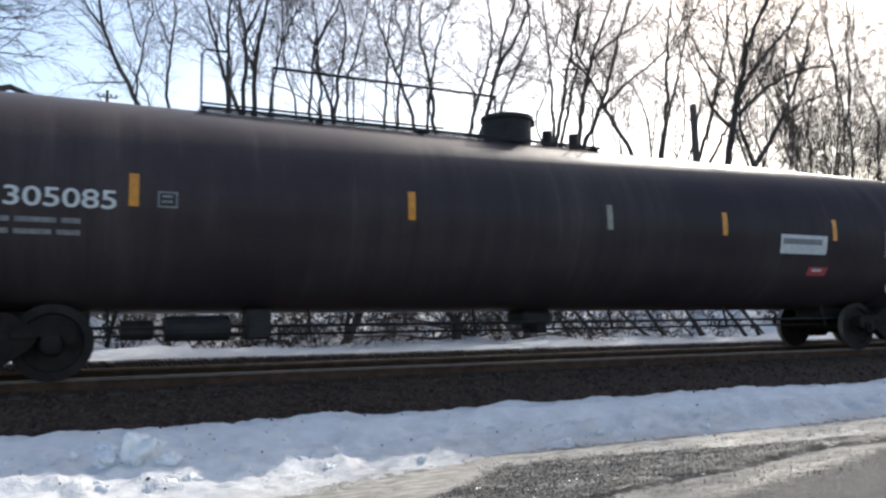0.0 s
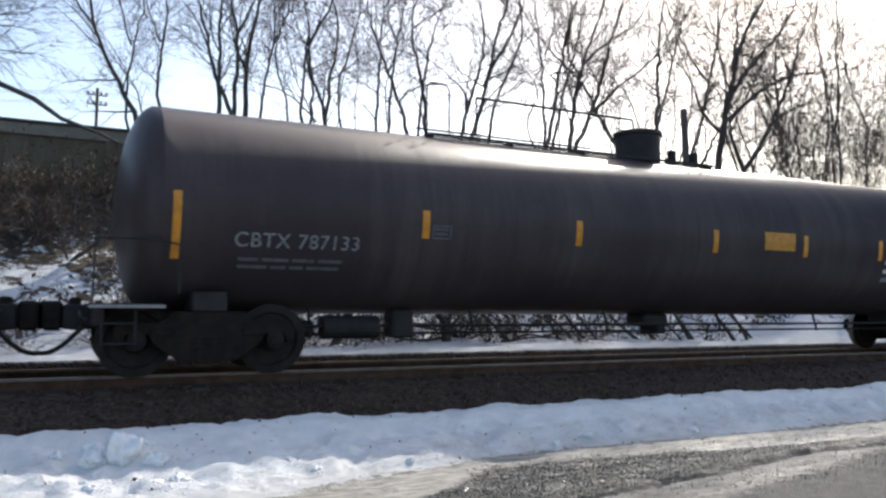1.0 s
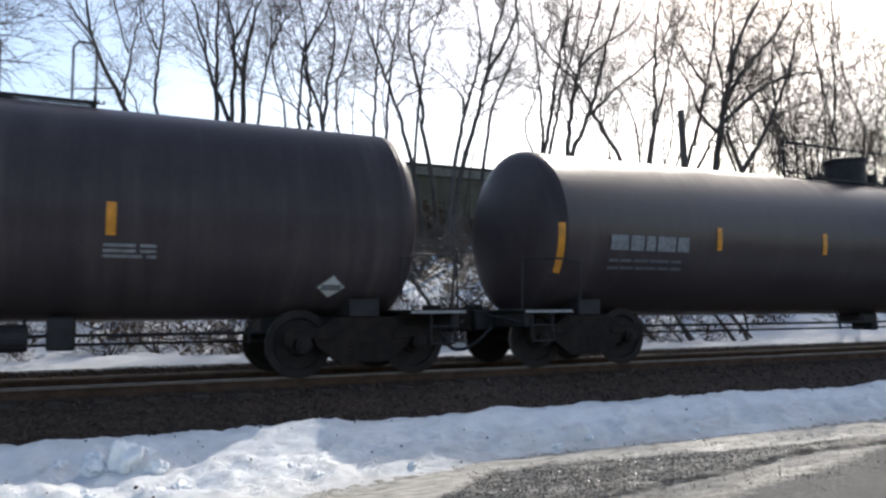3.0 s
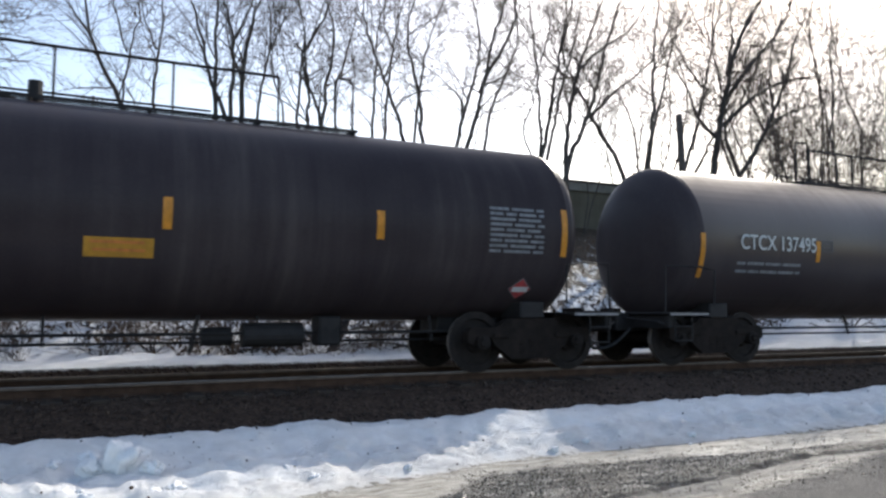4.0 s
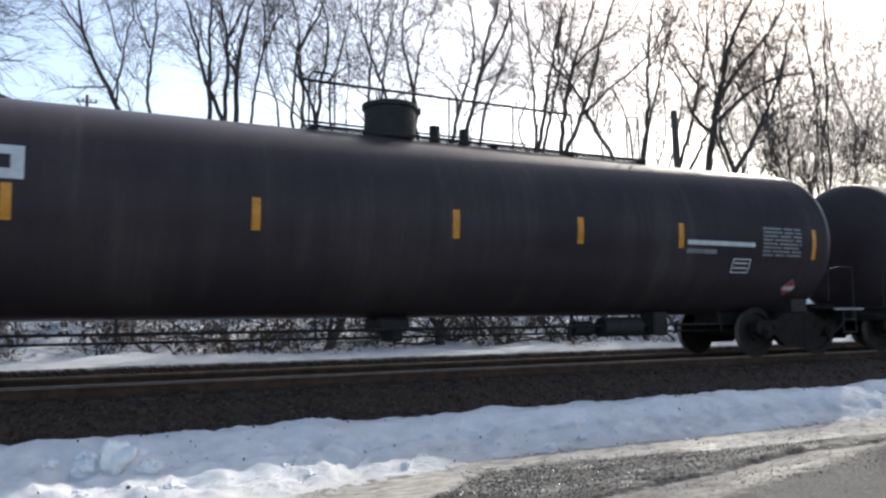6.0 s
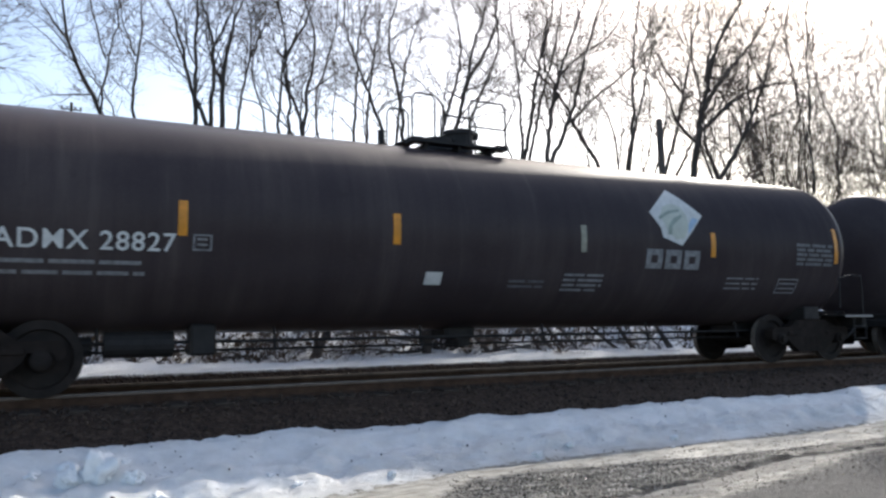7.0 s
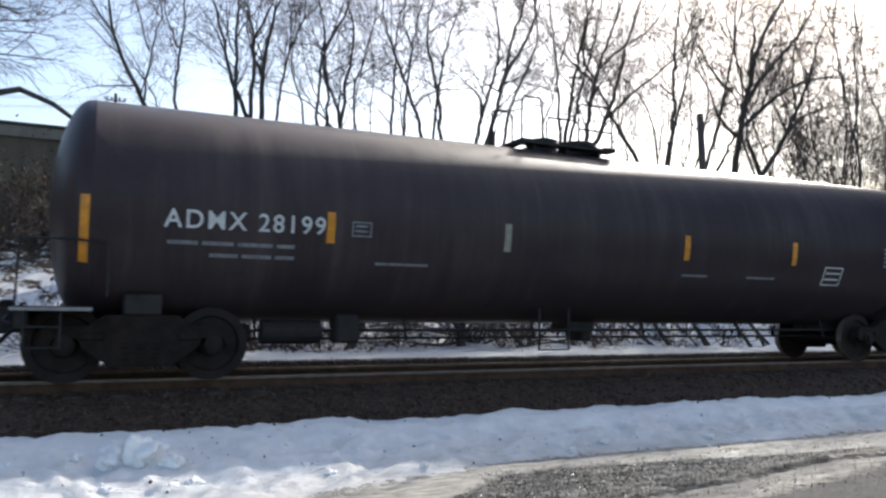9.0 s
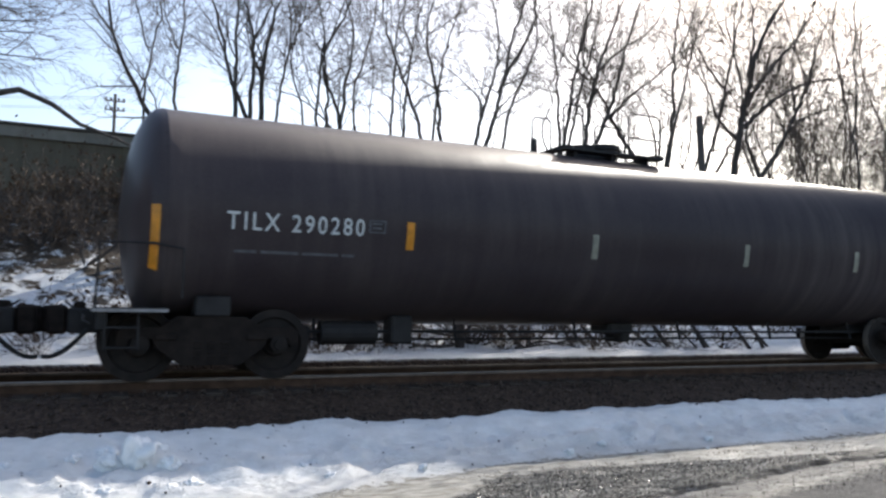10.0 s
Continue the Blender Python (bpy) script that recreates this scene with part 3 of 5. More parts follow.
    bank_tree(15.59, 21.6, tall, [(-0.12, 6.44, 1.85, 5.76, -0.30, -0.04, 0.069), (0.12, 6.46, 2.26, 5.86, 0.16, 0.07, 0.069)],
              [(0.54, 9.50, 2.91, 3.02, 0.23, -0.15, 0.040)])
    bank_tree(18.35, 22.4, tall, [(0.00, 6.61, -2.74, 3.37, 0.23, -0.10, 0.063)],
              [(-1.40, 7.95, 4.38, 4.84, 0.44, -0.17, 0.052), (-1.83, 9.37, 0.01, 2.98, -0.47, -0.14, 0.041)])
    bank_tree(19.69, 22.9, thin, [(0.00, 7.59, -1.53, 2.14, 0.32, -0.01, 0.033)],
              [])
    bank_tree(19.76, 22.0, tall, [(-0.11, 7.40, 0.79, 5.53, -0.08, 0.06, 0.064), (0.11, 8.08, 1.90, 5.10, -0.18, 0.07, 0.043)],
              [(0.36, 10.75, 1.69, 1.40, -0.10, 0.00, 0.032)])
    bank_tree(21.91, 22.3, tall, [(-0.31, 6.50, 2.01, 7.14, 0.08, 0.06, 0.055), (0.31, 6.55, 1.17, 1.99, 0.01, 0.00, 0.056)],
              [(0.86, 9.86, -1.27, 2.00, -0.17, 0.00, 0.045), (1.19, 11.89, -0.12, 1.63, -0.21, 0.00, 0.034)])
    bank_tree(22.78, 22.0, tall, [(0.00, 6.37, 2.78, 7.52, -0.55, 0.10, 0.110)],
              [(0.41, 8.22, 4.52, 2.63, -0.37, 0.04, 0.079), (0.70, 9.18, 4.43, 5.15, 0.08, -0.14, 0.079), (0.88, 10.48, 0.36, 3.12, 0.27, 0.00, 0.057), (0.27, 7.87, -1.06, 1.24, -0.17, 0.00, 0.067)])
    bank_tree(24.03, 21.8, tall, [(-0.08, 6.43, -1.01, 1.38, 0.03, 0.00, 0.079), (0.08, 6.49, 3.46, 6.21, 0.40, -0.03, 0.079)],
              [(1.44, 8.26, 2.26, 1.26, -0.20, 0.00, 0.046), (2.05, 9.21, 0.30, 3.78, -0.38, 0.00, 0.047)])
    # thin saplings between them
    rng = random.Random(78)
    for i in range(15):
        x = 6.5 + i * 1.25 + rng.uniform(-0.6, 0.6)
        tree(x, rng.uniform(22.7, 23.5), [(rng.uniform(-0.25, 0.25), rng.uniform(0.018, 0.03), rng.uniform(7, 10.5))], 200 + i, thin, (10, 7, 6))
    # trees behind the wall
    rng = random.Random(79)
    for i in range(9):
        x = 23.5 + i * 1.9 + rng.uniform(-0.8, 0.8)
        tree(x, rng.uniform(25.5, 31), [(rng.uniform(-0.2, 0.25), rng.uniform(0.035, 0.06), rng.uniform(9, 13))], 400 + i, "bare leafless tree standing behind the wall", (13, 8, 6))
    # the thicket further along
    rng = random.Random(77)
    for i in range(34):
        x = 24.6 + i * 0.85 + rng.uniform(-0.4, 0.4)
        tree(x, rng.uniform(19.5, 28), [(rng.uniform(-0.15, 0.2), rng.uniform(0.026, 0.052), rng.uniform(10, 15) + (3.0 if i < 13 else 0.0)) for _ in range(rng.choice((1, 1, 2)))], 300 + i,
             thin, (13, 8, 6))
    # a second row that closes the gaps in the thicket
    rng = random.Random(83)
    for i in range(8):
        x = 25.5 + i * 1.9 + rng.uniform(-0.5, 0.5)
        tree(x, rng.uniform(24.6, 29), [(rng.uniform(-0.1, 0.3), rng.uniform(0.03, 0.05), rng.uniform(9, 12))], 450 + i, thin, (14, 8, 7))
    # low tangled growth between the trunks of the thicket
    rng = random.Random(91)
    for i in range(16):
        x = 25.2 + i * 0.9 + rng.uniform(-0.4, 0.4)
        tree(x, rng.uniform(21.0, 24.5), [(rng.uniform(-0.5, 0.5), rng.uniform(0.016, 0.026), rng.uniform(5.0, 7.0)) for _ in range(2)], 470 + i,
             "low tangled bare sapling in the thicket", (13, 7, 5), 0.16, (30, 70))
    # an old tree past the edge of view with hanging twigs and one low arching limb
    acc = [([], []), ([], []), ([], [])]
    rng = random.Random(5)
    grow(acc, Vector((0, 0, -0.3)), Vector((-0.25, 0, 1)), 0.25, 11, 0, rng, 0.1, 0.06, (5, 5, 4), (40, 65))
    for k in range(14):
        grow(acc, Vector((-0.3, rng.uniform(-0.5, 0.5), 4.0 + 0.30 * k)), Vector((1.0, rng.uniform(-0.3, 0.3), 0.25)), 0.04, rng.uniform(2.4, 3.3), 1, rng, -0.55, 0.07, (7, 11, 9), (15, 45))
    pts = [Vector((0, 0, 2.6)), Vector((1.0, 0, 3.3)), Vector((2.3, 0, 3.72)), Vector((3.0, 0, 3.46)), Vector((3.6, 0, 3.05)), Vector((4.4, 0, 2.8)), Vector((5.6, 0.1, 2.3))]
    tube(*acc[1], pts, [0.12, 0.09, 0.07, 0.06, 0.05, 0.04, 0.02], 6)
    finish_plant("tree", pose(-3.85, 20.0, ground_z(-3.85, 20.0)), [acc[0]], acc, "old bare tree with drooping twigs and a low arching limb", "tree",
                 "bare trees on the bank", "bare limbs with fine hanging twigs")


def bush(x, y, size, seed, leafy, label):
    rng = random.Random(seed)
    acc = [([], []), ([], []), ([], [])]
    for i in range(rng.randint(5, 9)):
        a = rng.uniform(0, 2 * math.pi)
        s = rng.uniform(0.3, 1.6)
        grow(acc, Vector((0, 0, -0.08)), Vector((math.cos(a) * s, math.sin(a) * s, 0.8)), rng.uniform(0.012, 0.03) * size, rng.uniform(0.6, 1.2) * size, 1, rng, 0.0, 0.2, (4, 4, 3) if size < 1.05 else (4, 5, 4), (25, 60))
    t = finish_plant("bush", pose(x, y, ground_z(x, y)), [], acc, label, "bush", "bushes on the bank", "tangled stems and twigs")
    lv, lf = [], []
    pool = acc[2][0] or acc[1][0]
    for i in range(leafy):
        c = Vector(rng.choice(pool)) + Vector((rng.gauss(0, 0.05), rng.gauss(0, 0.05), rng.gauss(0, 0.05)))
        m = Euler((rng.uniform(0, 6), rng.uniform(0, 6), rng.uniform(0, 6))).to_matrix()
        s = rng.uniform(0.03, 0.09)
        b = len(lv)
        lv += [c + m @ Vector(q) for q in ((-s, 0, 0), (0, -s * 0.5, s * 0.2), (s, 0, 0), (0, s * 0.5, s * 0.2))]
        lf += [(b, b + 1, b + 2), (b, b + 2, b + 3)]
    if leafy:
        o = from_lists("foliage", lv, lf, "leaf", t, "withered brown foliage")
        o["kind"] = "stuff"


def build_bushes():
    rng = random.Random(21)
    spots = [(-0.6, 16.2), (0.6, 17.0), (1.6, 15.6), (2.6, 16.6), (3.3, 15.3), (4.2, 16.0), (5.3, 16.4), (6.3, 15.9), (7.0, 16.8), (7.9, 15.6), (8.9, 16.4), (10.0, 16.0),
             (11.2, 16.8), (12.3, 16.2), (13.6, 17.0), (15.0, 16.3), (16.6, 17.0), (18.4, 16.4), (20.5, 17.0), (23, 16.5), (1.2, 16.4), (5.0, 17.5), (10.6, 17.6)]
    for i, (x, y) in enumerate(spots):
        bush(x, y, rng.uniform(0.55, 1.0), 500 + i, rng.choice((0, 50, 120)), "low tangled bush with withered leaves in snow")
    for i in range(18):
        x, y = rng.uniform(-2, 17), rng.uniform(17.8, 23)
        bush(x, y, rng.uniform(0.8, 1.5), 600 + i, rng.choice((0, 100, 220)), "tangled brown brush on the snowy slope")
    for i in range(16):
        x, y = -1.5 + i * 1.1 + rng.uniform(-0.4, 0.4), rng.uniform(14.2, 15.6)
        bush(x, y, rng.uniform(0.25, 0.6), 700 + i, rng.choice((8, 20, 40)), "small withered weed poking through the snow")
    for x, sd in ((7.55, 3), (8.1, 4)):
        bush(x, 15.5, 1.35, 800 + sd, 10, "thick spreading stump of brush with bare rods")
    for i in range(9):
        x, y = 0.5 + i * 1.5 + rng.uniform(-0.5, 0.5), rng.uniform(14.9, 16.0)
        bush(x, y, rng.uniform(0.45, 0.7), 740 + i, rng.choice((30, 60, 90)), "low clump of brown withered leaves in snow")
    for i in range(16):
        x, y = rng.uniform(-3.5, 2.2), rng.uniform(17.5, 23.2)
        bush(x, y, rng.uniform(0.9, 1.6), 760 + i, rng.choice((120, 220, 320)), "dense brown brush on the bank below the wall")
    # forked stems rooted at the foot of the bank, and dead stems that lean against it
    bank_tree(5.05, 15.2, "short forked dark trunk at the foot of the bank", [(-0.03, 0.35, -0.10, 1.1, 0.03, 0.0, 0.045), (0.06, 0.35, 0.50, 1.1, 0.06, 0.0, 0.075)], [])
    bank_tree(7.42, 15.0, "short spreading dark trunk at the foot of the bank", [(0.0, 0.22, -0.45, 0.9, 0.08, 0.0, 0.07), (0.06, 0.22, 0.05, 1.0, 0.0, 0.0, 0.06), (0.1, 0.22, 0.5, 0.8, -0.08, 0.0, 0.04)],
              [(-0.05, 0.24, -1.1, 0.0, -0.05, 0.0, 0.035)])
    for i in range(14):
        x, dx, ln, r = 8.7 + i * 0.62 + rng.uniform(-0.3, 0.3), rng.uniform(-1.3, -0.6), rng.uniform(1.3, 2.1), rng.uniform(0.025, 0.065)
        v, f = [], []
        pts = [Vector((dx * t, 0.5 * t + 0.05 * math.sin(5 * t + x), ln * 0.75 * t - 0.05)) for t in np.linspace(0, 1, 7)]
        tube(v, f, pts, [r * (1 - 0.6 * i / 6) for i in range(7)], 6)
        o = from_lists("leaning_stem", v, f, "bark", smooth=True)
        y = rng.uniform(14.5, 15.4)
        o.matrix_basis = pose(x, y, ground_z(x, y))
        tagged(o, "dead bare stem leaning back against the snowy bank", "branch", "leaning stems")
    # fallen sticks
    for i in range(16):
        x, y = rng.uniform(-1, 14), rng.uniform(14.6, 17.5)
        v, f = [], []
        a, ln = rng.uniform(-0.9, 0.9), rng.uniform(0.7, 2.2)
        pts = []
        for k in range(6):
            px, py = x + math.cos(a) * ln * k / 5, y + math.sin(a) * ln * k / 5 + rng.gauss(0, 0.03)
            pts.append(Vector((px - x, py - y, ground_z(px, py) - ground_z(x, y) + 0.03 + rng.uniform(0, 0.08) * (k > 0))))
        tube(v, f, pts, [0.03, 0.027, 0.022, 0.018, 0.013, 0.008], 5)
        o = from_lists("fallen_branch", v, f, "bark")
        o.matrix_basis = pose(x, y, ground_z(x, y))
        tagged(o, "bare fallen branch lying on the snow", "branch", "fallen branches")


# ---------------------------------------------------------------- the train
R_TANK, Z_TANK = 1.42, 2.191
SPEED = 17.25
WHEEL_R = 0.44
CACHE = {}


def cached(key, maker):
    """Shared mesh data for parts that are alike on all cars."""
    if key not in CACHE:
        CACHE[key] = maker()
    return CACHE[key]


CAR_LENGTH = 18.8
HEAD, TRIM = 0.46, (0.20, 0.36)      # depth of the dished heads; how far the tank stops short of the sills


def shell_radius(u):
    """Radius of the tank at u along the car: straight shell, elliptical heads."""
    d = min(u - TRIM[0], CAR_LENGTH - TRIM[1] - u)
    return R_TANK * math.sqrt(max(0.01, 1 - ((HEAD - d) / HEAD) ** 2)) if d < HEAD else R_TANK


def on_tank(u, h, lift):
    """The point at u along the car and h metres round the near side from the tank's middle height."""
    a, r = h / R_TANK, shell_radius(u) + lift
    return Vector((u, -r * math.cos(a), Z_TANK + r * math.sin(a)))


def deg(a):
    return radians(a) * R_TANK


def decal(name, car, outline, material, lift=0.006, label="", rows=6):
    """A thin painted or taped patch on the near side; outline: u0, u1, h0, h1."""
    u0, u1, h0, h1 = outline
    v, f = [], []
    n = max(2, rows)
    k = 5 if shell_radius(u0) < R_TANK or shell_radius(u1) < R_TANK else 1      # finer on the curve of a head
    for lay in (lift, 0.0005):
        for i in range(n + 1):
            v += [on_tank(u0 + (u1 - u0) * j / k, h0 + (h1 - h0) * i / n, lay) for j in range(k + 1)]
    w, m = k + 1, (k + 1) * (n + 1)
    for i in range(n):
        for j in range(k):
            a = w * i + j
            f.append((a, a + 1, a + w + 1, a + w))
        a, b = w * i, w * i + k
        f += [(a, a + w, m + a + w, m + a), (b, m + b, m + b + w, b + w)]
    for j in range(k):
        f += [(j, m + j, m + j + 1, j + 1), (w * n + j, w * n + j + 1, m + w * n + j + 1, m + w * n + j)]
    return from_lists(name, v, f, material, car, label)


def polygon_decal(name, car, pts, material, lift=0.008, label=""):
    """A patch of any outline on the near side, from (u, h) points; cut in thin courses so that it follows the curve."""
    bm = bmesh.new()
    bm.faces.new([bm.verts.new((u, h, 0)) for u, h in pts])
    h0, h1 = min(p[1] for p in pts), max(p[1] for p in pts)
    k = max(1, int((h1 - h0) / 0.08))
    for i in range(1, k):
        bmesh.ops.bisect_plane(bm, geom=bm.verts[:] + bm.edges[:] + bm.faces[:], plane_co=(0, h0 + (h1 - h0) * i / k, 0), plane_no=(0, 1, 0))
    bmesh.ops.triangulate(bm, faces=bm.faces[:])
    for q in bm.verts:
        q.co = on_tank(q.co.x, q.co.y, lift)
    bmesh.ops.recalc_face_normals(bm, faces=bm.faces[:])
    return part(name, bm, material, car, label)


def lettering(car, text, u0, u1, h0, h1, material, space=1.0):
    """Stencilled letters that fill the given field on the curved side."""
    cu = bpy.data.curves.new("letters", 'FONT')
    cu.body = text
    cu.space_character = space
    cu.offset = 0.012      # bold stencil weight
    ob = new("letters", cu)
    me = bpy.data.meshes.new_from_object(ob.evaluated_get(bpy.context.evaluated_depsgraph_get()))
    bpy.data.objects.remove(ob)
    bm = bmesh.new()
    bm.from_mesh(me)
    x0, x1 = min(q.co.x for q in bm.verts), max(q.co.x for q in bm.verts)
    y0, y1 = min(q.co.y for q in bm.verts), max(q.co.y for q in bm.verts)
    for q in bm.verts:
        q.co = on_tank(u0 + (q.co.x - x0) / (x1 - x0) * (u1 - u0), h0 + (q.co.y - y0) / (y1 - y0) * (h1 - h0), 0.013)
    todo = set(bm.verts)
    while todo:         # one part for each letter
        seen, heap = set(), [min(todo, key=lambda q: q.co.x)]
        while heap:
            q = heap.pop()
            if q not in seen:
                seen.add(q)
                heap += [e.other_vert(q) for e in q.link_edges]
        todo -= seen
        one, at = bmesh.new(), {}
        for q in seen:
            at[q] = one.verts.new(q.co)
        for face in {g for q in seen for g in q.link_faces}:
            one.faces.new([at[q] for q in face.verts])
        bmesh.ops.recalc_face_normals(one, faces=one.faces[:])
        part("letter", one, material, car, "stencilled letter")
    bm.free()


def bars(car, u0, u1, h_top, lines, pitch, thick, material, seed=0, broken=True):
    """Lines of small print that cannot be read, as plain bars."""
    rng = random.Random(seed)
    for i in range(lines):
        h = h_top - i * pitch
        u = u0
        while u < u1 - 0.05:
            w = min(rng.uniform(0.18, 0.5) if broken else u1 - u0, u1 - u)
            decal("print_bar", car, (u, u + w, h - thick, h), material, 0.005, "", 2)
            u += w + 0.05


def tank_mesh(length):
    def make():
        head = [(HEAD * (1 - math.cos(radians(a))), max(0.02, R_TANK * math.sin(radians(a)))) for a in (0, 10, 20, 30, 40, 50, 58, 66, 73, 79, 84, 90)]
        end = length - TRIM[1]
        seam = [(TRIM[0] + HEAD + 0.02, R_TANK), (TRIM[0] + HEAD + 0.025, R_TANK + 0.004), (TRIM[0] + HEAD + 0.05, R_TANK + 0.004), (TRIM[0] + HEAD + 0.055, R_TANK)]
        prof = [(TRIM[0] + x, r) for x, r in head] + seam
        prof += [(end - (x - TRIM[0]), r) for x, r in reversed(seam)] + [(end - x, r) for x, r in reversed(head)]
        v, f = revolve_x(prof)
        me = bpy.data.meshes.new("tank")
        me.from_pydata(v, [], [t[::-1] for t in f])
        me.update()
        for p in me.polygons:
            p.use_smooth = True
        return me
    return cached(("tank", length, R_TANK), make)


def wheelset_mesh():
    def make():
        v, f = [], []
        mats = []

        def ring(y_list, sides=28):
            b = len(v)
            for y, r in y_list:
                for k in range(sides):
                    w = 2 * math.pi * k / sides
                    v.append((r * math.cos(w), y, r * math.sin(w)))
            for i in range(len(y_list) - 1):
                for k in range(sides):
                    k2 = (k + 1) % sides
                    f.append((b + i * sides + k, b + i * sides + k2, b + (i + 1) * sides + k2, b + (i + 1) * sides + k))
                    mats.append(1 if y_list[i][1] > WHEEL_R - 0.02 and y_list[i + 1][1] > WHEEL_R - 0.02 else 0)
            f.append(tuple(b + k for k in range(sides))[::-1])
            f.append(tuple(b + (len(y_list) - 1) * sides + k for k in range(sides)))
            mats.extend((0, 0))
        for s in (-1, 1):
            c = s * 0.75
            prof = [(-0.10, 0.10), (-0.09, 0.15), (-0.03, 0.17), (-0.02, 0.34), (-0.065, 0.36), (-0.07, WHEEL_R - 0.012), (-0.055, WHEEL_R),
                    (0.045, WHEEL_R + 0.004), (0.05, WHEEL_R + 0.028), (0.07, WHEEL_R + 0.028), (0.075, 0.36), (0.03, 0.34), (0.03, 0.17), (0.09, 0.15), (0.10, 0.10)]
            ring([(c - s * y * -1 if s < 0 else c - y, r) for y, r in (prof if s < 0 else prof)] if s < 0 else [(c - y, r) for y, r in prof])
        ring([(-1.0, 0.08), (-0.9, 0.09), (0.9, 0.09), (1.0, 0.08)], 14)
        me = bpy.data.meshes.new("wheelset")
        me.from_pydata(v, [], f)
        me.materials.append(MAT["wheel"])
        me.materials.append(MAT["tread"])
        for p, k in zip(me.polygons, mats):
            p.material_index = k
        me.update()
        return me
    return cached("wheelset", make)


def side_frame_mesh():
    def make():
        out = [(-1.12, 0.60), (-1.05, 0.66), (-0.62, 0.66), (-0.42, 0.80), (0.42, 0.80), (0.62, 0.66), (1.05, 0.66), (1.12, 0.60), (1.12, 0.44), (1.02, 0.40),
               (0.98, 0.52), (0.72, 0.52), (0.66, 0.40), (0.36, 0.18), (-0.36, 0.18), (-0.66, 0.40), (-0.72, 0.52), (-0.98, 0.52), (-1.02, 0.40), (-1.12, 0.44)]
        bm = bmesh.new()
        ring = [bm.verts.new((x, -0.08, z)) for x, z in out]
        face = bm.faces.new(ring)
        ext = bmesh.ops.extrude_face_region(bm, geom=[face])
        for q in ext["geom"]:
            if isinstance(q, bmesh.types.BMVert):
                q.co.y += 0.16
        for sx in (-1, 1):      # dark lightening holes read as raised rims
            box(bm, sx * 0.56 - 0.13, sx * 0.56 + 0.13, -0.11, -0.08, 0.50, 0.58, 0.01)
        bmesh.ops.recalc_face_normals(bm, faces=bm.faces[:])
        me = bpy.data.meshes.new("side_frame")
        bm.to_mesh(me)
        bm.free()
        me.materials.append(MAT["truck"])
        return me
    return cached("side_frame", make)


def spring_mesh():
    def make():
        v, f = [], []
        pts = [Vector((0.07 * math.cos(a), 0.07 * math.sin(a), 0.24 + 0.24 * a / (2 * math.pi * 4))) for a in np.linspace(0, 2 * math.pi * 4, 25)]
        tube(v, f, pts, 0.018, 5)
        me = bpy.data.meshes.new("spring")
        me.from_pydata(v, [], f)
        me.materials.append(MAT["truck"])
        return me
    return cached("springs", make)


def bearing_mesh():
    def make():
        v, f = [], []
        cyl_lists(v, f, (0, 0, 0), (0, 1, 0), 0.115, 0.09, 16)
        cyl_lists(v, f, (0, -0.11, 0), (0, 1, 0), 0.075, 0.03, 12)
        for k in range(3):
            a = k * 2.094 + 0.5
            cyl_lists(v, f, (0.045 * math.cos(a), -0.145, 0.045 * math.sin(a)), (0, 1, 0), 0.016, 0.012, 6)
        me = bpy.data.meshes.new("bearing_cap")
        me.from_pydata(v, [], f)
        me.materials.append(MAT["wheel"])
        return me
    return cached("bearing", make)


WHEELSETS = []


def add_truck(car, u):
    bm = bmesh.new()
    box(bm, u - 0.2, u + 0.2, -1.0, 1.0, 0.36, 0.62, 0.03)
    truck = part("truck", bm, "truck", car, "cast steel two-axle truck")
    for s in (-1, 1):
        o = new("side_frame", side_frame_mesh())
        o.parent, o.location = truck, (u, s * 0.98, 0)
        for k in (-1, 0, 1):
            o = new("spring", spring_mesh())
            o.parent, o.location = truck, (u + 0.17 * k, s * 1.0, 0)
        for w in (-0.86, 0.86):
            o = new("bearing_cap", bearing_mesh())
            o.parent = truck
            o.matrix_basis = pose(u + w, s * 1.0, WHEEL_R, 0, 0, 0 if s < 0 else 180)
    for s in (-0.35, 0.35):
        bm = bmesh.new()
        box(bm, u + s - 0.05, u + s + 0.05, -0.8, 0.8, 0.28, 0.38, 0.01)
        part("brake_beam", bm, "truck", truck)
    for w in (-0.86, 0.86):
        o = new("wheelset", wheelset_mesh())
        o.parent = car
        o.matrix_basis = pose(u + w, 0, WHEEL_R)
        o["label"] = "steel wheels on one axle"
        WHEELSETS.append((o, u + w))


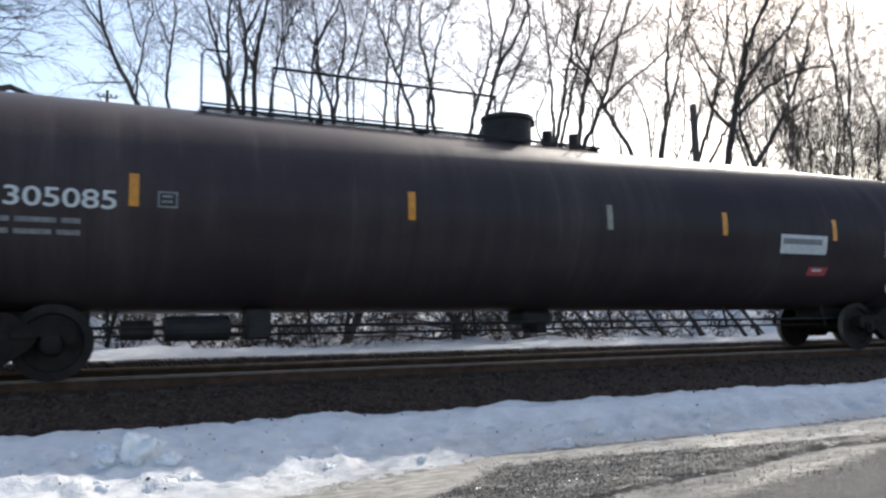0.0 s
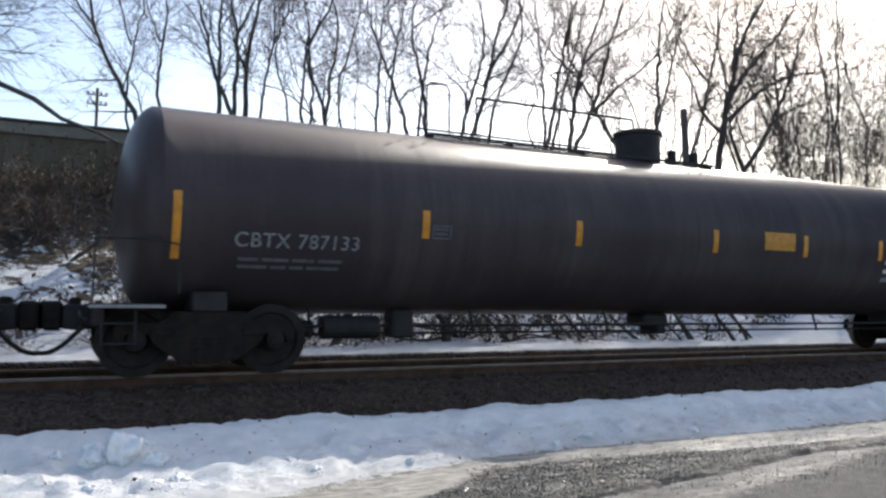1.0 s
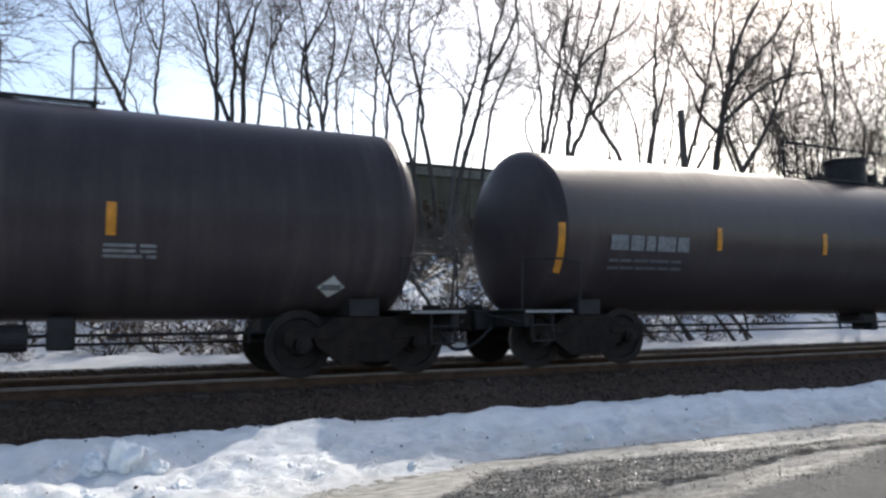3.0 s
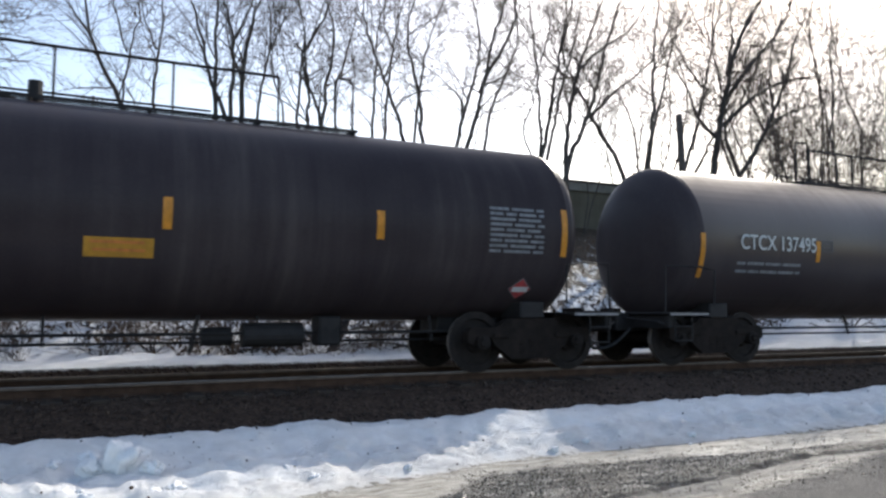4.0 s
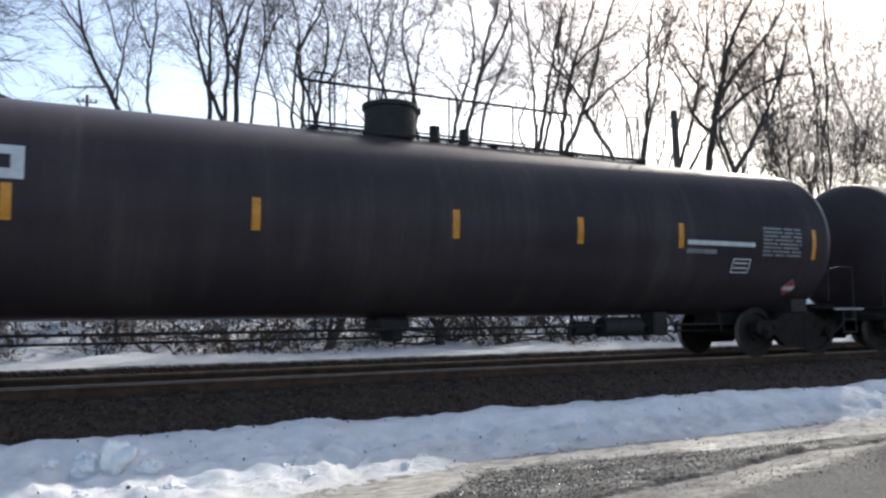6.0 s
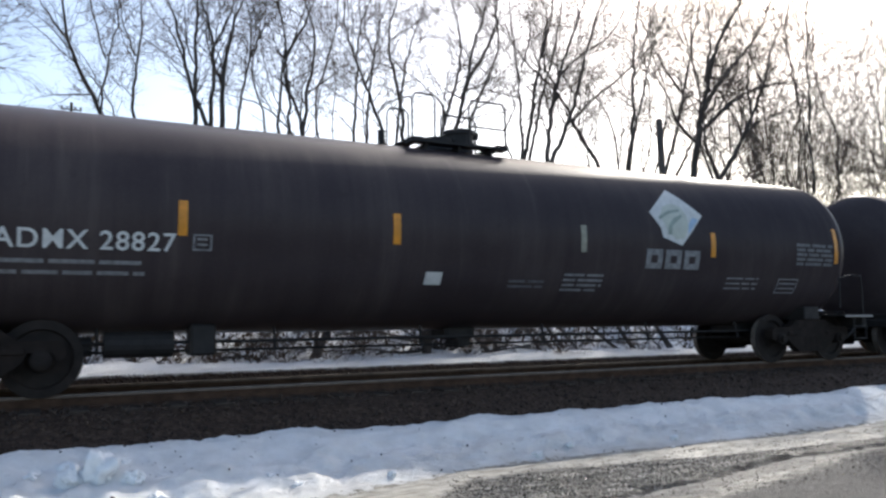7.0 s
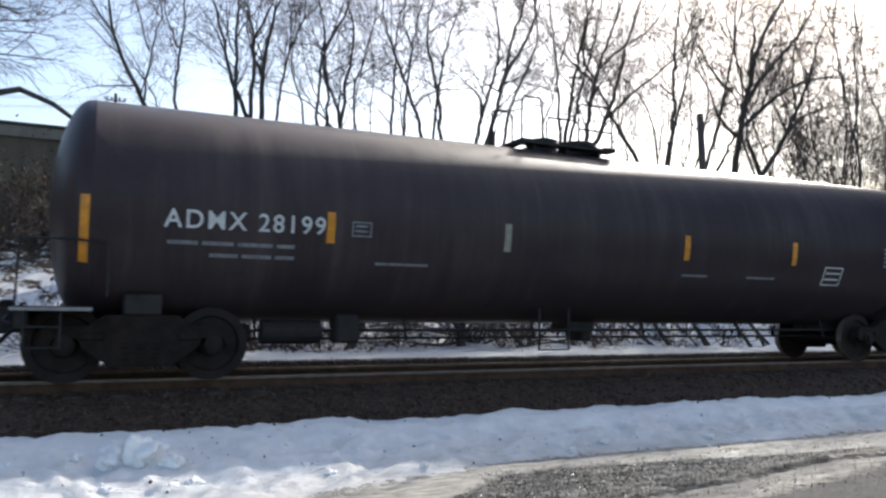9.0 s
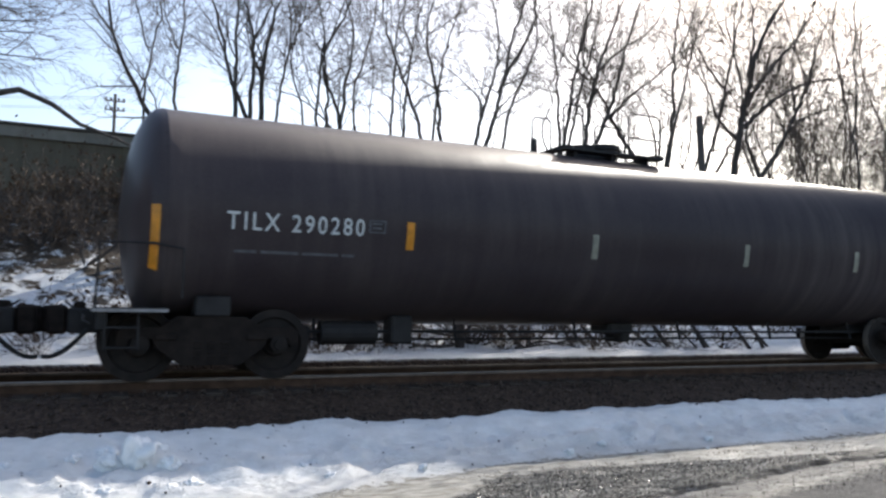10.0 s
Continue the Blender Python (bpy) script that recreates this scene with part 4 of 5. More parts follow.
def add_end(car, u, s):
    """Stub sill, end platform, coupler, hose and grab irons at one end; s: -1 at the left end."""
    bm = bmesh.new()
    box(bm, min(u - s * 2.6, u + s * 0.36), max(u - s * 2.6, u + s * 0.36), -0.33, 0.33, 0.57, 0.89, 0.02)
    part("stub_sill", bm, "steel", car)
    bm = bmesh.new()
    box(bm, min(u + s * 0.05, u - s * 0.08), max(u + s * 0.05, u - s * 0.08), -1.32, 1.32, 0.62, 0.86, 0.02)
    part("end_sill", bm, "steel", car)
    bm = bmesh.new()
    a, b = u + s * 0.10, u - s * 0.75
    box(bm, min(a, b), max(a, b), -1.40, 1.40, 0.86, 0.90, 0.008)
    deck = part("end_platform", bm, "steel", car)
    # a pale strip along the near edge of the platform
    bm = bmesh.new()
    box(bm, min(a, b), max(a, b), -1.425, -1.402, 0.845, 0.885)
    part("platform_edge", bm, "pale_edge", deck, "pale platform edge strip")
    bm = bmesh.new()      # saddle that carries the tank
    box(bm, u - s * 1.32 - 0.22, u - s * 1.32 + 0.22, -1.1, 1.1, 0.80, 1.06, 0.02)
    part("saddle", bm, "steel", car)
    # coupler: shank, head, knuckle
    bm = bmesh.new()
    box(bm, min(u + s * 0.1, u + s * 0.5), max(u + s * 0.1, u + s * 0.5), -0.15, 0.15, 0.60, 0.86, 0.02)
    box(bm, min(u + s * 0.36, u + s * 0.60), max(u + s * 0.36, u + s * 0.60), -0.22, 0.14, 0.55, 0.93, 0.04)
    box(bm, min(u + s * 0.5, u + s * 0.68), max(u + s * 0.5, u + s * 0.68), 0.0, 0.18, 0.57, 0.92, 0.04)
    box(bm, min(u + s * 0.15, u + s * 0.3), max(u + s * 0.15, u + s * 0.3), -0.24, 0.24, 0.56, 0.98, 0.03)
    part("coupler", bm, "truck", car, "rusty knuckle coupler")
    pts = [(u + s * (0.12 + 0.51 * t), -0.42 + 0.25 * t, 0.62 - 0.45 * math.sin(math.pi * 0.5 * t) + 0.10 * t) for t in np.linspace(0, 1, 9)]
    pipe("air_hose", pts, 0.03, "hose", car)
    pipe("cut_lever", [(u + s * 0.1, -1.25, 0.70), (u + s * 0.18, -1.2, 0.74), (u + s * 0.18, -0.4, 0.80), (u + s * 0.4, -0.1, 0.98)], 0.014, "steel", car)
    # handrail round the end of the tank
    pts = [(u - s * 0.9, -1.41, 1.02), (u - s * 0.9, -1.43, 1.62), (u - s * 0.55, -1.40, 1.68), (u + s * 0.04, -1.25, 1.68), (u + s * 0.06, -1.25, 0.90)]
    pipe("grab_iron", pts, 0.016, "steel", car)
    for z in (0.42, 0.66):
        pipe("step", [(u - s * 0.05, -1.36, z), (u - s * 0.42, -1.36, z)], 0.014, "steel", car)
    for du in (0.05, 0.42):
        pipe("step_hanger", [(u - s * du, -1.36, 0.88), (u - s * du, -1.36, 0.40)], 0.014, "steel", car)


def hoop(car, u0, u1, y, z0, z1):
    pts = [(u0, y, z0), (u0, y, z1 - 0.08), (u0 + 0.06 * (1 if u1 > u0 else -1), y, z1), (u1 - 0.06 * (1 if u1 > u0 else -1), y, z1), (u1, y, z1 - 0.08), (u1, y, z0)]
    pipe("grab_hoop", pts, 0.017, "steel", car)


def add_long_platform(car, p0, p1, hatch, r0, r1, lid=4.20):
    """Running board along the top with the fittings housing, a handrail and end hoops."""
    top = Z_TANK + R_TANK
    for i in range(9):
        y = -0.40 + 0.10 * i
        for a, b in ((p0, hatch - 0.46), (hatch + 0.46, p1)):
            bm = bmesh.new()
            box(bm, a, b, y - 0.011, y + 0.011, top + 0.012, top + 0.028)
            part("walkway_bar", bm, "steel", car)
    for y in (-0.465, 0.465):
        bm = bmesh.new()
        box(bm, p0, p1, y - 0.012, y + 0.012, top - 0.032, top + 0.012)
        part("kick_bar", bm, "steel", car)
    n = max(3, int((p1 - p0) / 1.4))
    for i in range(n + 1):
        x = p0 + 0.05 + (p1 - p0 - 0.1) * i / n
        bm = bmesh.new()
        box(bm, x - 0.025, x + 0.025, -0.45, 0.45, top - 0.10, top + 0.010)
        part("walkway_bracket", bm, "steel", car)
    add_housing(car, hatch, 0.42, lid)
    rail_y = 0.30
    zr = 4.52
    pipe("handrail", [(r0, rail_y, zr), (r1, rail_y, zr)], 0.024, "steel", car)
    pipe("mid_rail", [(p0 + 0.1, rail_y, 3.86), (r1 - 1.0, rail_y, 3.86)], 0.018, "steel", car)
    k = max(2, int((r1 - r0) / 1.25))
    for i in range(k + 1):
        x = r0 + (r1 - r0) * i / k
        pipe("rail_post", [(x, rail_y, top), (x, rail_y, zr)], 0.018, "steel", car)
    hoop(car, p0 + 0.02, p0 + 0.42, -0.3, top + 0.03, 4.47)
    hoop(car, p1 - 0.02, p1 - 0.30, -0.3, top + 0.03, 4.44)
    # valves beside the housing
    for du in (0.75, 1.3):
        v, f = [], []
        cyl_lists(v, f, (hatch + du, -0.1, top + 0.14), (0, 0, 1), 0.09, 0.14, 10)
        from_lists("relief_valve", v, f, "steel", car)


def add_housing(car, u, r, z1):
    prof = [(3.50, r), (z1 - 0.10, r), (z1 - 0.10, r + 0.035), (z1 - 0.03, r + 0.035), (z1, r - 0.06), (z1 + 0.01, 0.02)]
    v, f = [], []
    n = 28
    for z, rr in prof:
        for k in range(n):
            a = 2 * math.pi * k / n
            v.append((u + rr * math.cos(a), rr * math.sin(a), z))
    for i in range(len(prof) - 1):
        for k in range(n):
            f.append((i * n + k, i * n + (k + 1) % n, (i + 1) * n + (k + 1) % n, (i + 1) * n + k))
    ob = from_lists("fittings_housing", v, f, "steel", car, "round dark fittings housing with lid")
    bm = bmesh.new()
    box(bm, u + r, u + r + 0.10, -0.08, 0.08, z1 - 0.14, z1 - 0.02, 0.01)
    part("lid_hinge", bm, "steel", ob)


def add_short_platform(car, p0, p1, hatch, zt, rh=0.30):
    top = Z_TANK + R_TANK
    for y0, y1 in ((-0.58, -0.34), (0.34, 0.58)):
        bm = bmesh.new()
        box(bm, p0, p1, y0, y1, top + 0.02, top + 0.06)
        part("walkway_plank", bm, "steel", car)
    for x in (p0 + 0.12, p1 - 0.12):
        bm = bmesh.new()
        box(bm, x - 0.12, x + 0.12, -0.58, 0.58, top + 0.065, top + 0.09)
        part("cross_plank", bm, "steel", car)
    for x in (p0 + 0.3, (p0 + p1) / 2, p1 - 0.3):
        bm = bmesh.new()
        box(bm, x - 0.025, x + 0.025, -0.5, 0.5, top - 0.1, top + 0.02)
        part("walkway_bracket", bm, "steel", car)
    add_housing(car, hatch, rh, zt)
    for y in (-0.5, 0.5):
        hoop(car, p0 + 0.05, p0 + 0.45, y, top + 0.05, 4.46)
        hoop(car, p1 - 0.72, p1 - 0.02, y, top + 0.05, 4.46)
        pipe("mid_rail", [(p1 - 0.72, y, 4.02), (p1 - 0.02, y, 4.02)], 0.016, "steel", car)
    v, f = [], []
    cyl_lists(v, f, (p0 + 0.75, 0, top + 0.10), (0, 0, 1), 0.27, 0.12, 20)
    from_lists("manway", v, f, "steel", car, "bolted manway cover")
    v, f = [], []
    cyl_lists(v, f, (p0 - 0.35, -0.2, top + 0.08), (0, 0, 1), 0.06, 0.14, 10)
    from_lists("relief_valve", v, f, "steel", car)


def add_underside(car, length, brake_u, outlet_u):
    """Brake rods from truck to truck, brake gear and the bottom outlet."""
    a, b = 2.0, length - 2.0
    for z, y, r in ((0.60, -0.55, 0.022), (0.475, -0.20, 0.018)):
        pipe("brake_rod", [(a, y, z), (b, y, z)], r, "steel", car)
    n = 5
    for i in range(n + 1):
        x = a + 0.8 + (b - a - 1.6) * i / n
        pipe("rod_hanger", [(x, -0.55, 0.46), (x, -0.45, 0.84)], 0.022, "steel", car)
    v, f = [], []
    cyl_lists(v, f, (brake_u, -0.5, 0.58), (1, 0, 0), 0.17, 0.42, 16)
    from_lists("air_reservoir", v, f, "steel", car)
    bm = bmesh.new()
    box(bm, brake_u + 0.62, brake_u + 0.95, -0.7, -0.3, 0.42, 0.84, 0.03)
    part("brake_valve", bm, "steel", car)
    v, f = [], []
    cyl_lists(v, f, (brake_u - 0.75, -0.4, 0.56), (1, 0, 0), 0.13, 0.2, 14)
    from_lists("brake_cylinder", v, f, "steel", car)
    pipe("brake_lever", [(brake_u - 1.1, -0.5, 0.35), (brake_u - 1.0, -0.5, 0.85)], 0.03, "steel", car)
    bm = bmesh.new()
    box(bm, outlet_u - 0.28, outlet_u + 0.28, -0.3, 0.3, 0.55, 0.80, 0.06)
    box(bm, outlet_u - 0.10, outlet_u + 0.10, -0.42, 0.1, 0.42, 0.60, 0.03)
    part("bottom_outlet", bm, "steel", car)


def placard(car, u, h, base, mark):
    """A diamond warning placard on its holder."""
    s = 0.19
    holder = polygon_decal("placard_holder", car, [(u - s - 0.02, h), (u, h - s - 0.02), (u + s + 0.02, h), (u, h + s + 0.02)], "faded", 0.010)
    polygon_decal("placard", holder, [(u - s, h), (u, h - s), (u + s, h), (u, h + s)], base, 0.016, "diamond warning placard")
    polygon_decal("placard_band", holder, [(u - s * 0.75, h - 0.05), (u + s * 0.75, h - 0.05), (u + s * 0.75, h + 0.05), (u - s * 0.75, h + 0.05)], mark, 0.021)


def panel(car, u0, u1, h0, h1, material, ink, lines, seed):
    p = decal("sign_panel", car, (u0, u1, h0, h1), material, 0.007, "painted sign panel")
    rng = random.Random(seed)
    for i in range(lines):
        h = h1 - (h1 - h0) * (i + 0.75) / (lines + 0.5)
        a, b = u0 + rng.uniform(0.04, 0.1), u1 - rng.uniform(0.04, 0.16)
        decal("print_bar", p, (a, b, h, h + (h1 - h0) * 0.3 / lines), ink, 0.011, "", 1)


def frame_box(car, u0, u1, h0, h1, material):
    w = 0.022
    for o in ((u0, u1, h1 - w, h1), (u0, u1, h0, h0 + w), (u0, u0 + w, h0 + w, h1 - w), (u1 - w, u1, h0 + w, h1 - w)):
        decal("stencil_frame", car, o, material, 0.005, "", 2)
    for k in range(2):
        h = h0 + (h1 - h0) * (0.3 + 0.33 * k)
        decal("print_bar", car, (u0 + 0.05, u1 - 0.06, h, h + 0.03), material, 0.005, "", 1)


def new_car(x0, length, paint, label):
    global CAR_LENGTH
    CAR_LENGTH = length
    car = thing("tank_car", pose(x0, TRACK_Y, 0), label, "tank car", "tank cars of the train")
    tm = tank_mesh(length)
    o = new("tank", tm if not tm.materials else tm.copy())
    o.data.materials.clear()
    o.data.materials.append(MAT[paint])
    o.parent = car
    o.matrix_basis = pose(0, 0, Z_TANK)
    add_truck(car, 1.32)
    add_truck(car, length - 1.32)
    add_end(car, 0.0, -1)
    add_end(car, length, 1)
    return car


def stripes(car, us, lo=-14, hi=3, dull=()):
    for i, u in enumerate(us):
        decal("reflector_strip", car, (u - 0.055, u + 0.055, deg(lo), deg(hi)), "pale" if i in dull else "amber", 0.006, "vertical amber reflector strip")


def end_strip(car, u, lo, hi):
    decal("reflector_strip", car, (u - 0.05, u + 0.05, deg(lo), deg(hi)), "amber", 0.006, "long amber reflector strip")


CARS = []


def build_train():
    global R_TANK, Z_TANK
    def add(x0, length, paint, label):
        c = new_car(x0, length, paint, label)
        CARS.append((c, x0))
        return c
    base = "black railway tank car with amber strips"
    # 1
    c = add(-2.45, 18.8, "tank_a", base + " and a white side panel")
    add_long_platform(c, 3.9, 10.6, 9.0, 5.05, 8.95, 4.10)
    add_underside(c, 18.8, 3.9, 9.4)
    lettering(c, "305085", 1.66, 2.83, deg(-7), deg(2), "white")
    bars(c, 1.0, 2.45, deg(-12), 2, 0.14, 0.06, "faded", 1)
    stripes(c, (3.02, 6.63, 10.05, 12.5, 15.26), -5, 11, (2,))
    end_strip(c, 17.8, -4, 22)
    frame_box(c, 3.29, 3.52, deg(-5), deg(3), "faded")
    panel(c, 13.85, 15.05, deg(-16), deg(-2), "white", "faded", 1, 1)
    bars(c, 16.7, 17.75, deg(4), 7, 0.075, 0.045, "faded", 2)
    panel(c, 14.7, 15.2, deg(-33), deg(-26), "red", "white", 1, 2)
    placard(c, 17.3, deg(-41), "white", "faded")
    # 2
    c = add(17.59, 18.76, "tank_b", base + " and a yellow side panel")
    add_long_platform(c, 4.7, 10.7, 9.25, 5.95, 9.4)
    add_underside(c, 18.76, 3.4, 9.4)
    lettering(c, "CBTX 787133", 1.56, 3.23, deg(-23), deg(-15), "faded", 1.1)
    bars(c, 1.63, 3.03, deg(-29), 2, 0.11, 0.05, "dim", 3)
    end_strip(c, 0.85, -31, 4)
    stripes(c, (4.21, 6.86, 9.75, 12.01, 14.16), -14, 2)
    end_strip(c, 17.72, -19, 9)
    panel(c, 10.94, 11.72, deg(-10), deg(3), "yellow", "orange", 2, 3)
    bars(c, 14.34, 15.7, deg(-14), 1, 0.1, 0.07, "white", 4, False)
    bars(c, 14.35, 15.2, deg(-21), 1, 0.1, 0.08, "white", 5, False)
    bars(c, 14.38, 14.6, deg(-28), 1, 0.1, 0.1, "faded", 6, False)
    bars(c, 16.2, 17.2, deg(3), 6, 0.075, 0.04, "faded", 7)
    frame_box(c, 4.32, 4.62, deg(-14), deg(-6), "dim")
    placard(c, 17.2, deg(-41), "white", "faded")
    # 3
    c = add(37.63, 19.2, "tank_b", base + " and plain lettering")
    add_long_platform(c, 8.15, 14.42, 9.24, 8.2, 13.24)
    add_underside(c, 19.2, 13.3, 9.6)
    end_strip(c, 0.56, -33, 0)
    lettering(c, "CGTX 64417", 1.50, 3.37, deg(-15), deg(-3), "faded")
    bars(c, 1.6, 3.1, deg(-19), 2, 0.13, 0.05, "dim", 8)
    panel(c, 3.1, 3.95, deg(-36), deg(-27), "dim", "faded", 2, 8)
    stripes(c, (2.45, 4.28, 7.27, 10.02, 12.28, 14.58), -16, 0)
    bars(c, 12.2, 12.65, deg(7), 2, 0.08, 0.035, "faded", 9)
    bars(c, 14.5, 15.1, deg(-20), 3, 0.07, 0.04, "faded", 10)
    placard(c, 17.4, deg(-43), "white", "faded")
    # 4
    c = add(58.05, 18.85, "tank_a", base + " and a low yellow panel")
    add_long_platform(c, 7.55, 14.85, 9.24, 7.65, 13.83)
    add_underside(c, 18.85, 13.6, 9.4)
    end_strip(c, 0.6, -31, 2)
    bars(c, 1.55, 3.3, deg(-4), 1, 0.1, 0.25, "faded", 30)
    bars(c, 1.55, 3.1, deg(-20), 2, 0.13, 0.05, "dim", 31)
    stripes(c, (3.9, 6.6, 9.30, 12.07, 14.86), -12, 4)
    end_strip(c, 17.93, -18, 12)
    panel(c, 11.15, 11.93, deg(-27), deg(-17), "yellow", "orange", 2, 11)
    bars(c, 16.6, 17.55, deg(11), 9, 0.08, 0.045, "faded", 12)
    bars(c, 9.58, 9.9, deg(24), 2, 0.07, 0.035, "white", 13)
    placard(c, 17.3, deg(-41), "red", "white")
    # 5
    c = add(78.2, 19.3, "tank_b", base + " and an orange panel")
    add_long_platform(c, 4.45, 11.7, 9.4, 5.6, 11.6)
    add_underside(c, 19.3, 14.2, 9.6)
    end_strip(c, 0.68, -29, 3)
    lettering(c, "CTCX 137495", 1.57, 3.53, deg(-7), deg(4), "white")
    bars(c, 1.52, 3.18, deg(-16), 2, 0.15, 0.055, "faded", 14)
    stripes(c, (3.60, 5.85, 8.21, 11.23, 13.2, 15.7), -14, 2, (1,))
    end_strip(c, 18.18, -23, 4)
    frame_box(c, 3.68, 4.0, deg(-6), deg(3), "dim")
    panel(c, 11.45, 12.2, deg(-37), deg(-24), "orange", "yellow", 1, 15)
    bars(c, 5.95, 6.65, deg(-22), 2, 0.06, 0.03, "faded", 16)
    bars(c, 16.5, 17.45, deg(4), 6, 0.075, 0.04, "faded", 17)
    bars(c, 14.5, 16.1, deg(-30), 2, 0.16, 0.04, "dim", 18)
    bars(c, 15.87, 17.36, deg(-36), 1, 0.1, 0.06, "faded", 19, False)
    placard(c, 17.9, deg(-43), "red", "white")
    # 6
    c = add(98.75, 18.8, "tank_a", base + " and white wordmark blocks")
    add_long_platform(c, 8.0, 14.35, 9.45, 8.1, 13.25)
    add_underside(c, 18.8, 13.6, 9.4)
    mark = decal("wordmark", c, (0.9, 1.42, deg(8), deg(25)), "white", 0.006, "white block of a plain wordmark shape")
    for k in range(1, 6):
        decal("wordmark", c, (0.9 + 0.59 * k, 1.42 + 0.59 * k, deg(8), deg(25)), "white", 0.006, "white block of a plain wordmark shape")
    for k in range(6):
        decal("wordmark_gap", c, (1.05 + 0.59 * k, 1.28 + 0.59 * k, deg(13), deg(20)), "tank_a", 0.010)
    bars(c, 1.28, 2.87, deg(-3), 1, 0.1, 0.24, "faded", 32)
    bars(c, 1.28, 2.7, deg(-17), 2, 0.13, 0.05, "dim", 33)
    end_strip(c, 0.62, -25, 4)
    stripes(c, (4.2, 7.0, 9.90, 12.12, 14.23), -11, 6)
    end_strip(c, 17.57, -16, 7)
    bars(c, 14.38, 16.0, deg(-5), 1, 0.1, 0.08, "white", 20, False)
    bars(c, 14.37, 15.07, deg(-11), 1, 0.1, 0.08, "faded", 21, False)
    frame_box(c, 15.5, 15.94, deg(-28), deg(-17), "white")
    bars(c, 16.21, 17.22, deg(7), 8, 0.07, 0.04, "faded", 22)
    placard(c, 17.18, deg(-40), "red", "white")
    # 7
    R_TANK, Z_TANK = 1.47, 2.175     # the shorter cars are a little fatter
    short = "shorter black tank car with small platform"
    c = add(118.6, 17.03, "tank_a", short + " and a white leaf emblem")
    add_short_platform(c, 7.2, 9.0, 8.37, 4.07, 0.24)
    add_underside(c, 17.03, 3.3, 8.2)
    end_strip(c, 0.68, -17, 13)
    lettering(c, "ADMX 28827", 1.64, 3.60, deg(-18), deg(-9), "white", 1.1)
    bars(c, 1.69, 3.26, deg(-23), 2, 0.14, 0.05, "faded", 23)
    stripes(c, (3.67, 6.55, 9.82, 12.68), -10, 7, (2,))
    end_strip(c, 16.03, -11, 16)
    frame_box(c, 3.80, 4.03, deg(-17), deg(-9), "faded")
    emblem = polygon_decal("emblem", c, [(11.27, deg(19)), (11.9, deg(40)), (12.5, deg(19)), (12.36, deg(14)), (11.93, deg(-3)), (11.5, deg(2)), (11.47, deg(8))], "white", 0.007, "white diamond leaf emblem")
    polygon_decal("emblem_leaf", emblem, [(11.50, deg(17)), (11.62, deg(24)), (11.85, deg(27)), (12.02, deg(25)), (12.12, deg(18)), (12.10, deg(9)), (11.98, deg(2)), (11.80, deg(1)), (11.62, deg(6))], "pale_leaf", 0.010, "pale leaf shape")
    polygon_decal("emblem_vein", emblem, [(11.45, deg(16)), (11.70, deg(21)), (11.98, deg(23)), (11.98, deg(21)), (11.70, deg(18.6)), (11.47, deg(14))], "leaf_green", 0.012, "grey-green leaf vein")
    polygon_decal("emblem_vein", emblem, [(11.60, deg(4)), (11.66, deg(11)), (11.80, deg(16)), (12.0, deg(19)), (12.0, deg(16.8)), (11.86, deg(13.6)), (11.74, deg(10)), (11.70, deg(4))], "leaf_green", 0.012, "grey-green leaf vein")
    polygon_decal("emblem_shade", emblem, [(12.08, deg(5)), (12.30, deg(13)), (12.38, deg(16)), (12.24, deg(17)), (12.12, deg(12))], "pale_blue", 0.012, "pale blue corner")
    for k in range(3):
        u = 11.14 + 0.43 * k
        decal("wordmark", c, (u, u + 0.36, deg(-19), deg(-6)), "faded", 0.006, "grey block of a plain wordmark shape")
        decal("wordmark_gap", c, (u + 0.11, u + 0.25, deg(-15), deg(-10)), "tank_a", 0.010)
    decal("sign_panel", c, (7.06, 7.33, deg(-33), deg(-25)), "white", 0.006, "small white square")
    bars(c, 9.51, 10.3, deg(-24), 4, 0.09, 0.04, "faded", 24)
    bars(c, 8.5, 9.15, deg(-29), 2, 0.09, 0.04, "dim", 25)
    bars(c, 13.12, 13.94, deg(-24), 3, 0.10, 0.03, "faded", 26)
    frame_box(c, 14.49, 15.04, deg(-36), deg(-24), "faded")
    bars(c, 14.88, 15.92, deg(3), 5, 0.09, 0.06, "dim", 27)
    # 8
    c = add(136.75, 16.65, "tank_b", short + " and pale spray paint")
    add_short_platform(c, 7.05, 9.7, 8.92, 4.18)
    add_underside(c, 16.65, 12.6, 7.6)
    end_strip(c, 0.82, -26, 1)
    lettering(c, "GBRX 701490", 0.92, 3.45, deg(-17), deg(-7), "faded", 1.2)
    bars(c, 1.0, 3.4, deg(-23), 2, 0.12, 0.05, "dim", 28)
    stripes(c, (3.80, 6.66, 9.63, 12.56), -12, 2, (0, 3))
    end_strip(c, 16.0, -15, 10)
    bars(c, 9.3, 9.75, deg(26), 2, 0.08, 0.03, "white", 29)
    bars(c, 4.98, 5.44, deg(-12), 1, 0.1, 0.03, "faded", 30, False)
    panel(c, 14.4, 15.5, deg(-16), deg(6), "dim", "faded", 4, 31)
    rng = random.Random(9)
